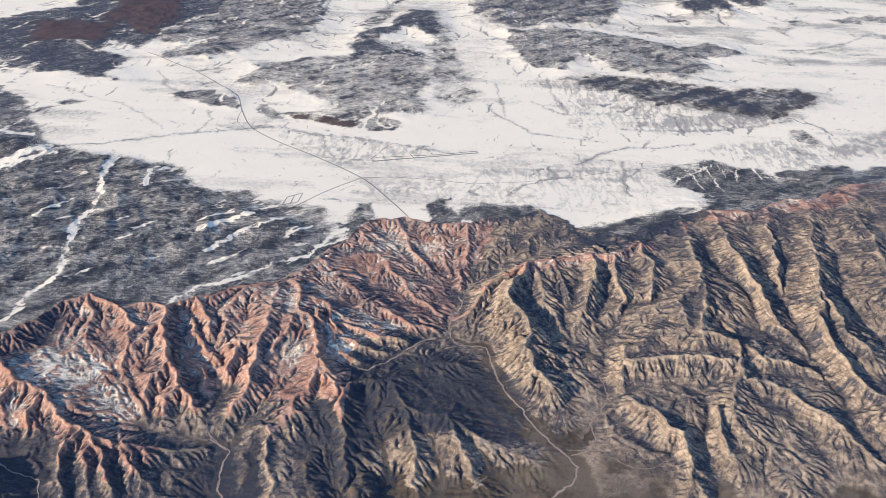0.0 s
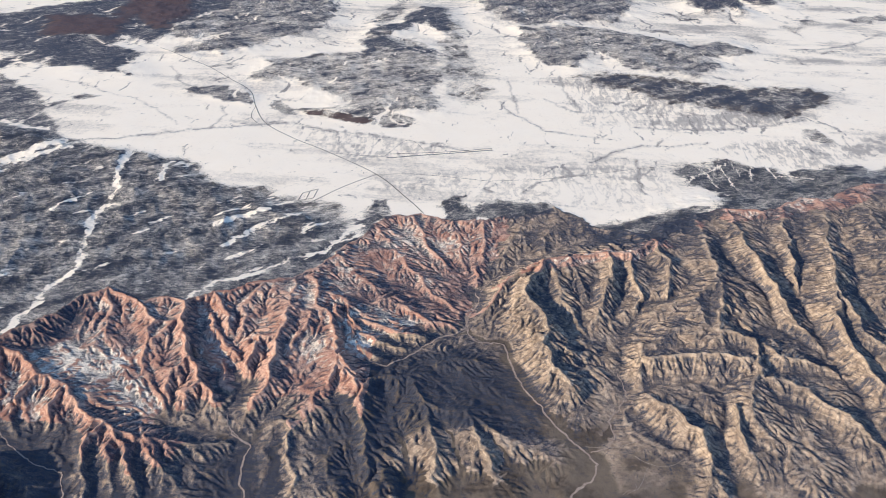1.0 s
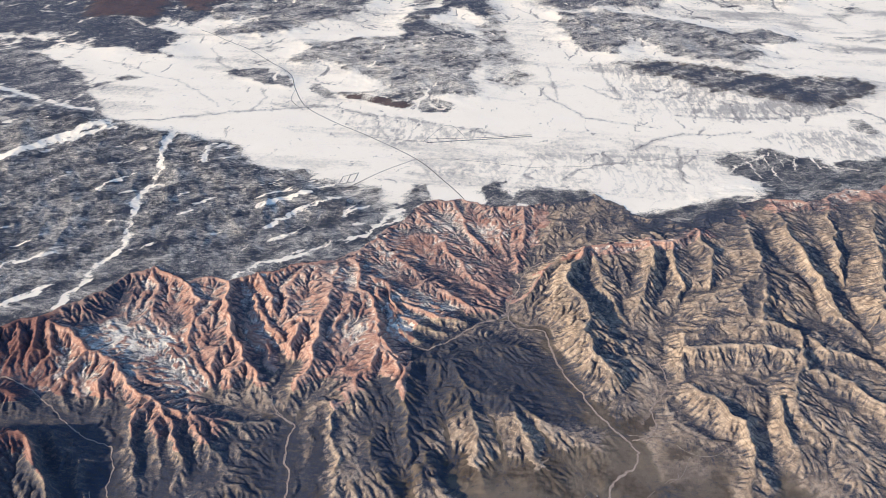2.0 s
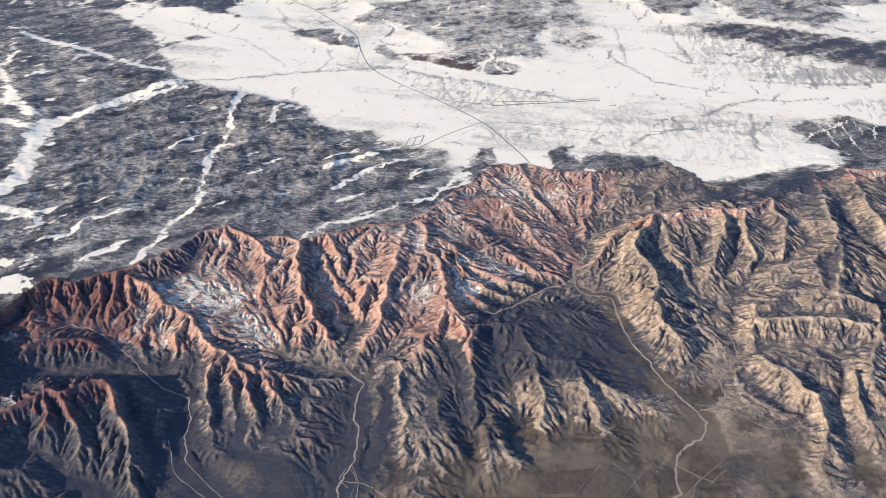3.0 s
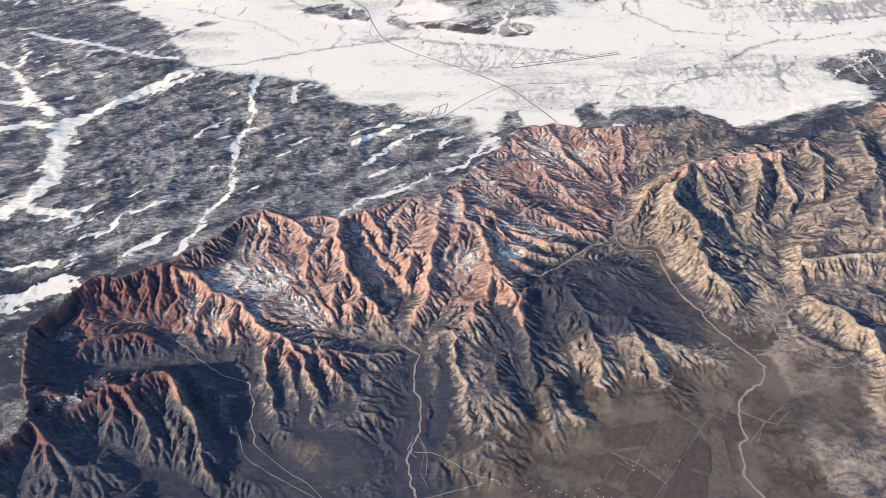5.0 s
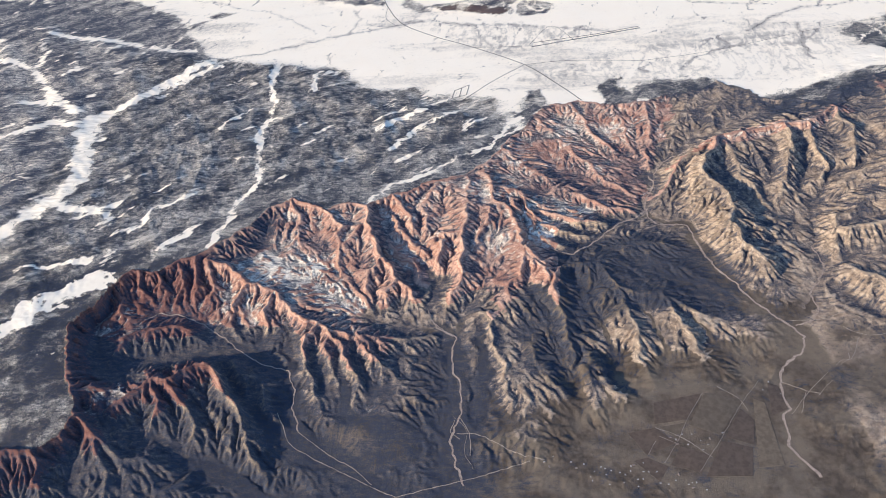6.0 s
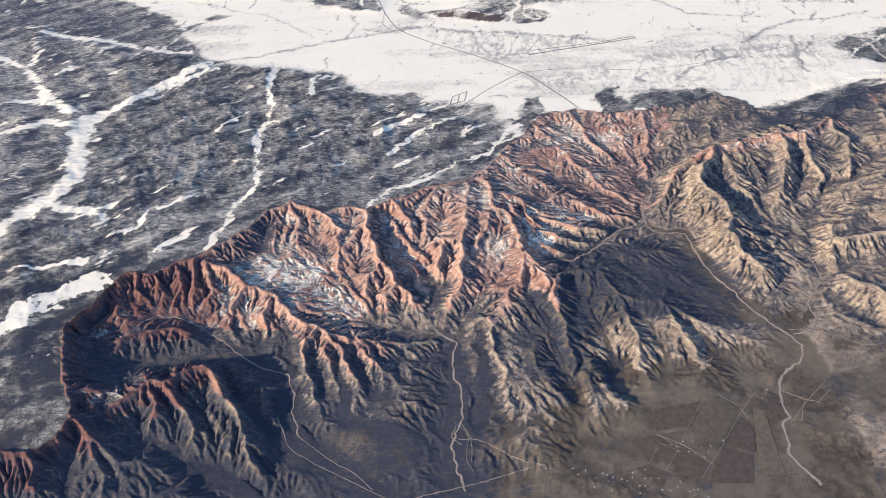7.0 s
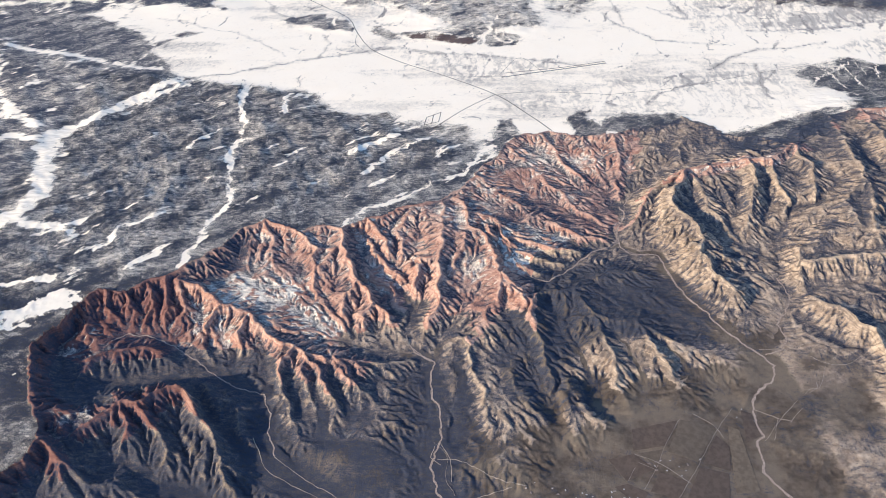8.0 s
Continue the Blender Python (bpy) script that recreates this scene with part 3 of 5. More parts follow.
STRIPE_TOP = [(708, 2854), (825, 2752), (825, 2720), (699, 2791)]
BANK_WOODS = [(-421, 1860), (-333, 1868), (-260, 1860), (-177, 1856), (-106, 1813), (-125, 1768), (-194, 1762), (-212, 1804), (-271, 1827), (-330, 1850), (-407, 1840)]
BANK_WEST = [(-507, 1864), (-454, 1898), (-402, 1866), (-404, 1833), (-458, 1846)]
STRIP_A = [(-714, 2125), (-657, 2181), (-640, 2151), (-703, 2113)]
STRIP_B = [(-998, 1872), (-965, 1905), (-922, 1890), (-973, 1856)]
STRIP_C = [(-1066, 1804), (-1012, 1845), (-974, 1863), (-1018, 1798)]
STRIP_D = [(-1199, 1935), (-1107, 1927), (-1069, 1840), (-1127, 1792)]
LOW_A = [(-1111, 1913), (-890, 1622), (-965, 1603), (-1155, 1716), (-1302, 1775), (-1429, 1840), (-1609,
    1988), (-1323, 2086)]
FAR_HILLS = [
    (MESA, 5, 190, 21), (NORTH_SLOPE, 6, 160, 22), (RED_UPLAND, 7, 200, 23), (PEAKS, 10, 170, 24), (RIDGE_FAR, 16, 170, 25),
    (SPECKLE_HILL, 8, 120, 26), (DENSE, 9, 120, 27), (KNOLL, 3, 50, 28), (RED_BANK, 1.2, 30, 29), (SCATTER, 8, 120, 30), (SPECKLE, 6, 150, 32),
]
CREST_TIPS = [(385, 1262), (368, 1262), (314, 1222), (273, 1226), (214, 1208), (156, 1194), (114, 1165)]
SOUTH_WOODS = [(-3000, 1050), (-690, 1050), (-690, 200), (-3000, 200)]
CHANNELS = []


def channel(width, *points):
    CHANNELS.append((width, points))


CREEKS = []


def creek(width, *points):
    CREEKS.append((width, points))


creek(4, (-888, 1624), (-792, 1643), (-701, 1682), (-618, 1714), (-530, 1737), (-427, 1766))
creek(2.5, (-925, 1913), (-833, 1883), (-750, 1807), (-678, 1735))
creek(2.5, (-816, 2119), (-773, 2057), (-767, 2016), (-725, 1978))
creek(3, (-599, 1719), (-582, 1804), (-605, 1855))
creek(5, (-469, 1769), (-414, 1770), (-348, 1743), (-311, 1726))
creek(3, (-312, 1733), (-202, 1716), (-66, 1677), (13, 1653))
creek(4, (296, 1617), (371, 1687), (429, 1717), (497, 1722), (598, 1749))
creek(3, (400, 1642), (402, 1597), (389, 1534), (393, 1476))
creek(2.5, (134, 1465), (166, 1505), (211, 1534), (263, 1551))
creek(4, (102, 1951), (126, 1883), (161, 1850), (206, 1785), (286, 1759), (366, 1749))
creek(3, (221, 1985), (281, 1914), (316, 1899))
creek(3, (279, 2158), (280, 2051), (311, 1917))
creek(2.5, (132, 2100), (137, 2009), (148, 1884))
creek(4, (434, 1824), (546, 1820), (661, 1833), (785, 1868), (887, 1912))
creek(3, (511, 2011), (481, 1913), (484, 1853))
creek(3, (537, 1974), (496, 1854))
creek(3, (606, 1961), (600, 1842))
creek(3, (665, 1929), (657, 1840))
creek(3, (748, 1936), (741, 1864))
creek(3, (-429, 2493), (-462, 2642), (-438, 2814), (-439, 2963))
creek(4, (-303, 2342), (-277, 2425), (-196, 2519))
creek(3, (42, 2637), (133, 2526), (185, 2475))
creek(3, (75, 1498), (51, 1471), (68, 1460))
creek(3, (710, 2847), (790, 2755), (818, 2631))
creek(4, (1071, 2485), (1169, 2506), (1283, 2564), (1435, 2699))
creek(3, (-1074, 1987), (-989, 1962), (-925, 1913))
channel(7, (-739, 1582), (-729, 1479), (-703, 1403), (-699, 1337), (-700, 1267), (-679, 1194), (-656, 1098),
    (-679, 1046), (-684, 1003), (-692, 961), (-694, 922))
channel(6, (-683, 1187), (-725, 1191))
channel(5, (-702, 1325), (-673, 1337))
channel(13, (-907, 1612), (-941, 1575), (-981, 1511), (-1036, 1427), (-1085, 1371))
channel(22, (-1085, 1371), (-1090, 1321), (-1050, 1234), (-1017, 1139), (-1032, 1085), (-1056, 1041), (-1092,
    963), (-1150, 866))
channel(10, (-1109, 1344), (-1186, 1369), (-1230, 1336), (-1307, 1297))
channel(10, (-1146, 1403), (-1198, 1448), (-1227, 1468), (-1290, 1548), (-1353, 1622), (-1424, 1668), (-1529,
    1695))
channel(6, (-1353, 1622), (-1359, 1711))
channel(6, (-1303, 1460), (-1220, 1455), (-1170, 1423))
channel(9, (-1422, 1833), (-1309, 1789), (-1205, 1760), (-1139, 1730), (-1042, 1690), (-965, 1676))
channel(5, (-762, 1070), (-820, 1034), (-837, 986), (-848, 963))
channel(7, (-742, 969), (-763, 939), (-782, 923))
channel(9, (-1027, 1067), (-987, 1038), (-933, 1032), (-900, 1054))
channel(7, (-933, 1032), (-900, 1010))
channel(22, (-977, 723), (-917, 803), (-886, 829), (-853, 848))
channel(7, (-1009, 878), (-966, 887), (-893, 899))
channel(7, (-432, 1201), (-391, 1269), (-344, 1311), (-318, 1333))
channel(7, (-468, 1277), (-424, 1315), (-382, 1345))
channel(5, (-448, 1037), (-419, 1084), (-346, 1121), (-307, 1169), (-251, 1201), (-226, 1236), (-192, 1264))
channel(6, (-235, 1231), (-211, 1283), (-192, 1305))
channel(5, (-628, 1446), (-636, 1524), (-625, 1536))
channel(5, (-791, 1301), (-761, 1357), (-749, 1382))
channel(9, (-958, 1505), (-916, 1558), (-883, 1583))
channel(6, (-1254, 2108), (-1174, 2071), (-1042, 2053), (-926, 2034))
channel(2, (500, 1542), (549, 1592), (608, 1636))
channel(2, (541, 1611), (551, 1565), (556, 1520))
channel(2, (590, 1629), (593, 1568), (598, 1510))
channel(2, (701, 1624), (701, 1576), (745, 1593), (785, 1572))
channel(2, (625, 1641), (622, 1584))
channel(2, (661, 1629), (644, 1558))
channel(2, (529, 1510), (560, 1492), (571, 1476))

# ---- heights ----
rim_outline = RIM + [(5000, 1602, 22), (5000, 9000, 0), (-9000, 9000, 0), (-9000, 533, 9)]
RX, RY = meander(GX, GY)
past_rim = inside(RX, RY, rim_outline)
rim_gap, rim_high = to_line(RX, RY, RIM)
# Near the rim the plateau takes on the rim's height, evened out where two stretches of it are close.
near_rim, total, mass = rim_gap < 240, 0.0, 0.0
for (ax, ay, az), (bx, by, bz) in zip(RIM, RIM[1:]):
    for s in (0.0, 0.5):
        w = 1 / ((RX[near_rim] - ax - s * (bx - ax)) ** 2 + (RY[near_rim] - ay - s * (by - ay)) ** 2 + 60) ** 1.6
        total, mass = total + w * (az + s * (bz - az)), mass + w
rim_even = rim_high.copy()
rim_even[near_rim] = total / mass
rim_high = rim_high + (rim_even - rim_high) * smooth(rim_gap / 18)
HEIGHT = plateau_height(GX, GY)
HEIGHT += (rim_high - HEIGHT) * np.exp(-(rim_gap / 75) ** 2)
HEIGHT += hills_height(GX, GY)
low = (past_rim < 0) & (GY > 150) & (np.abs(GX) < 1500)
SHOULDER = np.zeros_like(HEIGHT)
HEIGHT[low], SHOULDER[low] = canyon_height(GX[low], GY[low])
FLOOR = -32 - 13 * smooth((1000 - GY) / 450)
deep = (past_rim < 0) & ~low
HEIGHT[deep] = FLOOR[deep]
rough = np.where(past_rim < 0, smooth(-past_rim / 8) * smooth(SHOULDER / 0.25), 0)
HEIGHT += rough * (0.7 * fractal(GX, GY, 36, 4, 31, True, 0.5) - 0.3)
rows, cols = np.where((YS > 450) & (YS < 1519))[0], np.where((XS > -930) & (XS < 879))[0]
core = np.ix_(rows, cols)
form = HEIGHT[core].astype(np.float32)
flank = (smooth(-past_rim / 4) * smooth(SHOULDER / 0.2))[core].astype(np.float32)
worn = erode(form, flank, 70)
# The broad forms stay; the gullies come from the runoff.
form = form + flank * (0.7 - 0.2 * smooth((GX[core] - 60) / 120)) * (worn - soften(worn, 6))
# Runnels and flutes run straight down the flanks, deepest where these are steep.
broad_form = soften(form, 4)
fall_y, fall_x = np.gradient(broad_form, CELL)
fall = np.hypot(fall_y, fall_x) + 1e-4
down_y, down_x = -fall_y / fall, -fall_x / fall
FLUTE, RUNNEL = np.zeros_like(HEIGHT), np.zeros_like(HEIGHT)
cx, cy = GX[core], GY[core]
FLUTE[core] = combed(gradient_noise(cx / 2.9, cy / 2.9, 3), down_x, down_y, 10)
RUNNEL[core] = combed(gradient_noise(cx / 6.8, cy / 6.8, 4), down_x, down_y, 16)
deep_cut = flank * np.clip(fall / 0.75, 0, 1.15)
form = form + deep_cut * (0.62 * FLUTE[core] + 0.55 * RUNNEL[core]) * (1.0 - 0.3 * smooth((cx - 60) / 120))
# Beds of harder rock stand out as ledges.
bed_gap = 6.5
layer = form + 1.2 * fractal(cx, cy, 60, 3, 37)
part_up = layer / bed_gap - np.floor(layer / bed_gap)
ledge = (smooth((part_up - 0.5) / 0.4) - part_up) * bed_gap
form = form + flank * 0.12 * ledge
# The dark butte is worn smooth, and so are the low brown hills below the red spur.
calm = 0.3 * smooth((1.2 - np.hypot((cx - 15) / 105, (cy - 885) / 75)) / 0.4) + smooth((1.2 - np.hypot((cx - -386) / 70, (cy - 581) / 45)) / 0.5)
form = form + np.clip(calm, 0, 1) * (soften(form, 9) - form)
HEIGHT[core] = form
# The farmland lies on an even terrace.
farm = np.maximum(smooth((1.15 - np.hypot((GX - 40) / 110, (GY - 600) / 85)) / 0.35), 0.8 * smooth((1.15 - np.hypot((GX - 245) / 95, (GY - 725) / 65)) / 0.5))[core]
HEIGHT[core] += farm * (soften(HEIGHT[core], 9) - HEIGHT[core])
gap = HEIGHT - FLOOR
HEIGHT = np.where(past_rim < 0, FLOOR + 0.5 * (gap + np.sqrt(gap * gap + 4)) + 0.25 * fractal(GX, GY, 30, 3, 41), HEIGHT)


def height_at(x, y):
    """Height of the ground, between the grid's corners too."""
    i, j = np.clip(np.searchsorted(XS, x) - 1, 0, len(XS) - 2), np.clip(np.searchsorted(YS, y) - 1, 0, len(YS) - 2)
    u, v = (x - XS[i]) / (XS[i + 1] - XS[i]), (y - YS[j]) / (YS[j + 1] - YS[j])
    low, high = HEIGHT[j, i] * (1 - u) + HEIGHT[j, i + 1] * u, HEIGHT[j + 1, i] * (1 - u) + HEIGHT[j + 1, i + 1] * u
    return low * (1 - v) + high * v


# ---- what covers the ground ----
slope_y, slope_x = np.gradient(HEIGHT, YS, XS)
STEEP = np.hypot(slope_x, slope_y)
on_top = smooth((past_rim + 2) / 4)
ragged = 22 + 6 * smooth((GY - 1650) / 300)
wx, wy = GX + ragged * fractal(GX, GY, 110, 6, 51, gain=0.6), GY + ragged * fractal(GX, GY, 110, 6, 52, gain=0.6)
woods = np.zeros_like(HEIGHT)
for outline, amount, soft in (
    (BOUNDARY, 0.70, 20), (FRINGE, 0.6, 20), (SOUTH_WOODS, 0.64, 40), (LOW_A, 0.70, 14), (NORTH_SLOPE, 0.86, 24), (WEST_WOODS, 0.78, 16), (SCATTER, 0.66, 24), (KNOLL, 0.66, 10), (SPECKLE, 0.58, 22),
    (SPECKLE_EAST, 0.47, 30), (DENSE, 0.82, 20), (DENSE_SOUTH, 0.82, 14), (GREY_STRIP, 0.7, 20), (GREY_STRIP_EAST, 0.62, 24), (PEAKS, 0.68, 30), (SPECKLE_HILL, 0.62, 18), (MESA, 0.70, 75),
    (WEDGE, 0.55, 8), (PINES, 0.74, 14), (SPUR_PINES, 0.75, 12), (ROAD_PINES, 0.75, 12), (SADDLE_PINES, 0.75, 14), (RIDGE_FAR, 0.85, 30), (STRIPE_FAR, 0.6, 20),
    (STRIPE_MID, 0.52, 24), (STRIPE_RED, 0.45, 14), (STRIPE_LOW, 0.5, 12), (STRIPE_TOP, 0.55, 16), (RED_BANK, 0.42, 6), (BANK_WOODS, 0.62, 8), (BANK_WEST, 0.55, 8),
    (STRIP_A, 0.5, 7), (STRIP_B, 0.55, 7), (STRIP_C, 0.6, 7), (STRIP_D, 0.7, 9), (RED_UPLAND, 0.45, 24),
):
    at, calm = patch_of(outline, 160), 0.7 if outline in (RED_BANK, WEDGE, MESA, BANK_WOODS, STRIP_A, STRIP_B, STRIP_C) else 0.0
    sx, sy = wx[at] + calm * (GX - wx)[at], wy[at] + calm * (GY - wy)[at]
    woods[at] = np.maximum(woods[at], amount * smooth((inside(sx, sy, outline) + soft) / (2 * soft)))
rim_woods = np.zeros_like(woods)
for outline, soft, dense in ((SADDLE_PINES, 14, 1), (SPUR_PINES, 10, 1), (ROAD_PINES, 10, 1), (RIM_SLOPE, 14, 0.55)):
    at = patch_of(outline, 80)
    rim_woods[at] = np.maximum(rim_woods[at], dense * smooth((inside(wx[at], wy[at], outline) + soft) / (2 * soft)))
streaks = fractal(GX * 0.8 + GY * 0.6, (GY * 0.8 - GX * 0.6) * 3.2, 110, 5, 61)
broad = fractal(GX, GY, 90, 4, 62)
patches = fractal(GX, GY, 26, 4, 65, gain=0.6)
woods = np.where(woods > 0.02, woods + 0.11 * streaks + 0.06 * broad + 0.07 * patches, 0)
snow = np.where(past_rim > 0, 1.0, 0.0)
thin = smooth((woods - 0.2) / 0.3)
south = smooth((inside(wx, wy, SOUTH_WOODS) + 60) / 120) * smooth((-700 - GX) / 60) * smooth((960 - GY) / 120)
snow = snow - 0.22 * south - thin * (0.36 + 0.22 * streaks + 0.16 * patches)
grass = np.where(past_rim > 0, 0.42 * smooth(fractal(GX * 0.6 + 30 * broad, GY * 1.9, 260, 6, 64, gain=0.62) * 1.1 + 0.1), 0)
rills = 1 - np.abs(fractal(GX + 25 * broad, GY * 1.3, 150, 5, 63, gain=0.55))
grass = grass + np.where(past_rim > 0, 0.15 * smooth((rills - 0.86) / 0.14), 0)
threads = 1 - np.abs(fractal(GX * 0.8 + 18 * broad, GY * 1.1 + 30 * patches, 70, 4, 69, gain=0.6))
grass = grass + np.where(past_rim > 0, 0.2 * smooth((threads - 0.9) / 0.1) * smooth(0.5 + broad), 0)
wander_x, wander_y = 5 * fractal(GX, GY, 30, 4, 73), 5 * fractal(GX, GY, 30, 4, 74)
for width, points in CREEKS:
    at = patch_of(points, 60)
    d, _ = to_line((GX + wander_x)[at], (GY + wander_y)[at], points)
    woods[at] = np.maximum(woods[at], (0.42 if width < 4 else 0.6) * smooth((width - d) / (width * 0.9)))
    grass[at] += 0.4 * smooth((width * 3.5 - d) / (width * 3.5))
distant = smooth((GY - 1900) / 500) * (0.5 + 0.5 * smooth((GX - 300) / 500))
grass = grass + distant * smooth(0.25 + 0.9 * fractal(GX * 0.45, GY * 1.6, 200, 6, 66, gain=0.65)) * 0.5
downhill = 1.0 - 1.7 * np.abs(fractal(GX * 2.0 + 20 * broad, GY * 0.7, 60, 5, 68, gain=0.6)) + 0.3 * broad
for outline, amount, soft in ((AIR_FLAT, 0.5, 25), (FAN_FLAT, 0.42, 40), (RIM_FLAT, 0.55, 25), (MESA_FOOT, 0.5, 40), (PEAKS, 0.5, 90)):
    at = patch_of(outline, 160)
    grass[at] += amount * smooth((inside(wx[at], wy[at], outline) + soft) / (2 * soft)) * smooth(downhill[at])
grass = np.clip(grass, 0, 1)
ragged_x, ragged_y = 6 * fractal(GX, GY, 30, 5, 71, gain=0.72), 6 * fractal(GX, GY, 30, 5, 72, gain=0.72)
for width, points in CHANNELS:
    at = patch_of(points, 80)
    d, _ = to_line((GX + ragged_x)[at], (GY + ragged_y)[at], points)
    bare = smooth((width * (1.05 + 0.5 * broad[at] + 0.6 * patches[at]) - d) / (width * 0.35 + 1.5))
    woods[at], snow[at], grass[at] = woods[at] * (1 - bare), np.maximum(snow[at], bare), grass[at] * (1 - 0.7 * bare)
# Small snowy clearings drawn out along the slope.
clear = fractal(GX * 0.75 + GY * 0.66, (GY * 0.75 - GX * 0.66) * 3.4, 85, 6, 77, gain=0.62) + 0.45 * broad
clear = smooth((clear - 0.86 + 0.34 * smooth((inside(wx, wy, FRINGE) + 60) / 70)) / 0.2) * smooth((past_rim - 6) / 10)
clear = clear * smooth((np.maximum(inside(GX, GY, BOUNDARY), inside(GX, GY, FRINGE)) + 30) / 40)
woods, snow = woods * (1 - 0.8 * clear), np.maximum(snow, 0.9 * clear * on_top)
# Runoff lines branch over the plateau and the plain: snow-filled in the woods, dark with brush on open snow.
FX, FY = np.arange(-2100, 2101, 4.2, dtype=np.float32), np.arange(700, 3301, 4.2, dtype=np.float32)
fx, fy = np.meshgrid(FX, FY)
lie = 0.045 * np.abs(fy - 1690 + 0.12 * fx) + 5.5 * fractal(fx, fy, 210, 6, 101, gain=0.52)
for outline, tall, slope, seed in FAR_HILLS:
    lie = lie + 1.5 * tall * smooth((inside(fx, fy, outline) + slope * 0.6) / slope)
gathered = np.log2(drained(lie, 190))
fj, fi = np.clip(np.searchsorted(FY, YS) - 1, 0, len(FY) - 2), np.clip(np.searchsorted(FX, XS) - 1, 0, len(FX) - 2)
fv, fu = np.clip((YS - FY[fj]) / 4.2, 0, 1)[:, None], np.clip((XS - FX[fi]) / 4.2, 0, 1)[None]
runs = (gathered[np.ix_(fj, fi)] * (1 - fu) + gathered[np.ix_(fj, fi + 1)] * fu) * (1 - fv) + (gathered[np.ix_(fj + 1, fi)] * (1 - fu) + gathered[np.ix_(fj + 1, fi + 1)] * fu) * fv
runs = runs * ((GY > 720) & (np.abs(GX) < 2080))
wooded = smooth((woods - 0.25) / 0.2)
far_side = smooth((GY - 1560) / 80)
veins = 0.75 * smooth((runs - 4.5 + 0.8 * (1 - far_side)) / 1.8) * (0.25 + 0.75 * far_side) * wooded
woods, snow = woods * (1 - 0.9 * veins), np.maximum(snow, 0.95 * veins * on_top)
threads = smooth((runs - 4.6) / 2.2) * (1 - wooded) * on_top * smooth((rim_gap - 15) / 30)
woods = np.maximum(woods, (0.30 + 0.2 * far_side) * threads)
grass = np.clip(grass + 0.4 * threads, 0, 1)
wander = fractal(GX, GY, 40, 4, 81)
contact = np.interp(GX, [-900, -150, 20, 130, 300, 500, 900], [-24, -18, -27, 6, 8, 12, 18]) + 2.5 * wander + 15 * smooth((790 - GY) / 60) * smooth((-470 - GX) / 80)
contact = contact + 40 * smooth((1010 - GY) / 60) * smooth((GX + 140) / 30)
contact = contact + 25 * smooth((1160 - GY) / 30) * smooth((GX - 85) / 20)
red = (1 - on_top) * smooth((HEIGHT - contact) / 2.5) * (1 - smooth((GX - 150) / 80) * smooth((rim_gap - 30 - 8 * wander) / 25))
tips, _ = to_line(GX, GY, CREST_TIPS)
red = red * (1 - 0.8 * rim_woods)
red = np.maximum(red, (1 - on_top) * smooth((20 + 6 * wander - tips) / 10) * smooth((HEIGHT + 6) / 6))
upland = np.zeros_like(red)
for outline, soft in ((RED_UPLAND, 30), (RED_BANK, 14)):
    at = patch_of(outline, 120)
    calm = 0.0 if soft > 20 else 0.75
    sx, sy = wx[at] + calm * (GX - wx)[at], wy[at] + calm * (GY - wy)[at]
    upland[at] += (0.9 if soft > 20 else 0.6) * smooth((inside(sx, sy, outline) + soft) / (2 * soft))
soil = (1 - on_top) * smooth((FLOOR + 4.5 - 1.5 * smooth((GX - 180) / 60) + 5 * smooth((800 - GY) / 150) - HEIGHT) / (4 + 3 * smooth((GX - 180) / 60))) + on_top
soil = np.maximum(soil, (1 - on_top) * (1 - red) * smooth((0.14 - SHOULDER) / 0.1) * smooth((-25 - HEIGHT) / 5) * (1 - smooth((GX - 190 + 50 * broad) / 90)))
pediment = smooth((1.2 - np.hypot((GX - 255) / 120, (GY - 700) / 100)) / 0.7) * (1 - on_top)
pediment = pediment + 1.4 * smooth((1.2 - np.hypot((GX - -386) / 80, (GY - 581) / 50)) / 0.6) * (1 - on_top)
soil = np.maximum(soil, (0.52 + 0.3 * broad) * pediment)
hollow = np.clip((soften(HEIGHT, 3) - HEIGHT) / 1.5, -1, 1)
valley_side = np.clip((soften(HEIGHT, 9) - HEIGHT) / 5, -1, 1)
# Slopes facing away from the sun.
shade_side = np.clip((0.8 * slope_x + 0.6 * slope_y) * -1.2, -1, 1)
# Brush thickens in hollows and on sunless flanks, its dark colour doubling as shade.
brush = (1 - on_top) * (0.485 + 0.27 * shade_side + 0.20 * wander + 0.16 * broad + 0.10 * patches + 0.24 * hollow + 0.16 * valley_side - 0.09 * FLUTE - 0.05 * RUNNEL - 0.06 * red - (0.26 + 0.12 * smooth((GX + 200) / 80)) * soil)
butte = smooth((1.25 - np.hypot((GX + 15) / 145, (GY - 860) / 105)) / 0.4) + 0.8 * smooth((1.2 - np.hypot((GX + 125) / 75, (GY - 765) / 110)) / 0.4)
butte = np.clip(butte, 0, 1) * (1 - red)
foot = smooth((1.1 - np.hypot((GX - 15) / 115, (GY - 752) / 58)) / 0.4) * smooth((HEIGHT - FLOOR - 3) / 3)
butte = butte * (1 - foot)
lower = smooth((FLOOR + 20 - HEIGHT) / 8)
pale = smooth((1.1 - np.hypot((GX + 165) / 62, (GY - 925) / 72)) / 0.5) * red
badland = smooth((1.15 - np.hypot((GX + 30) / 170, (GY - 1090) / 110)) / 0.4) * red
# South-west bowl: dense scrub whose dark cover also paints the shadow lying there.
shaded_shrubs = smooth((-200 - GX) / 80) * smooth((800 - GY) / 80)
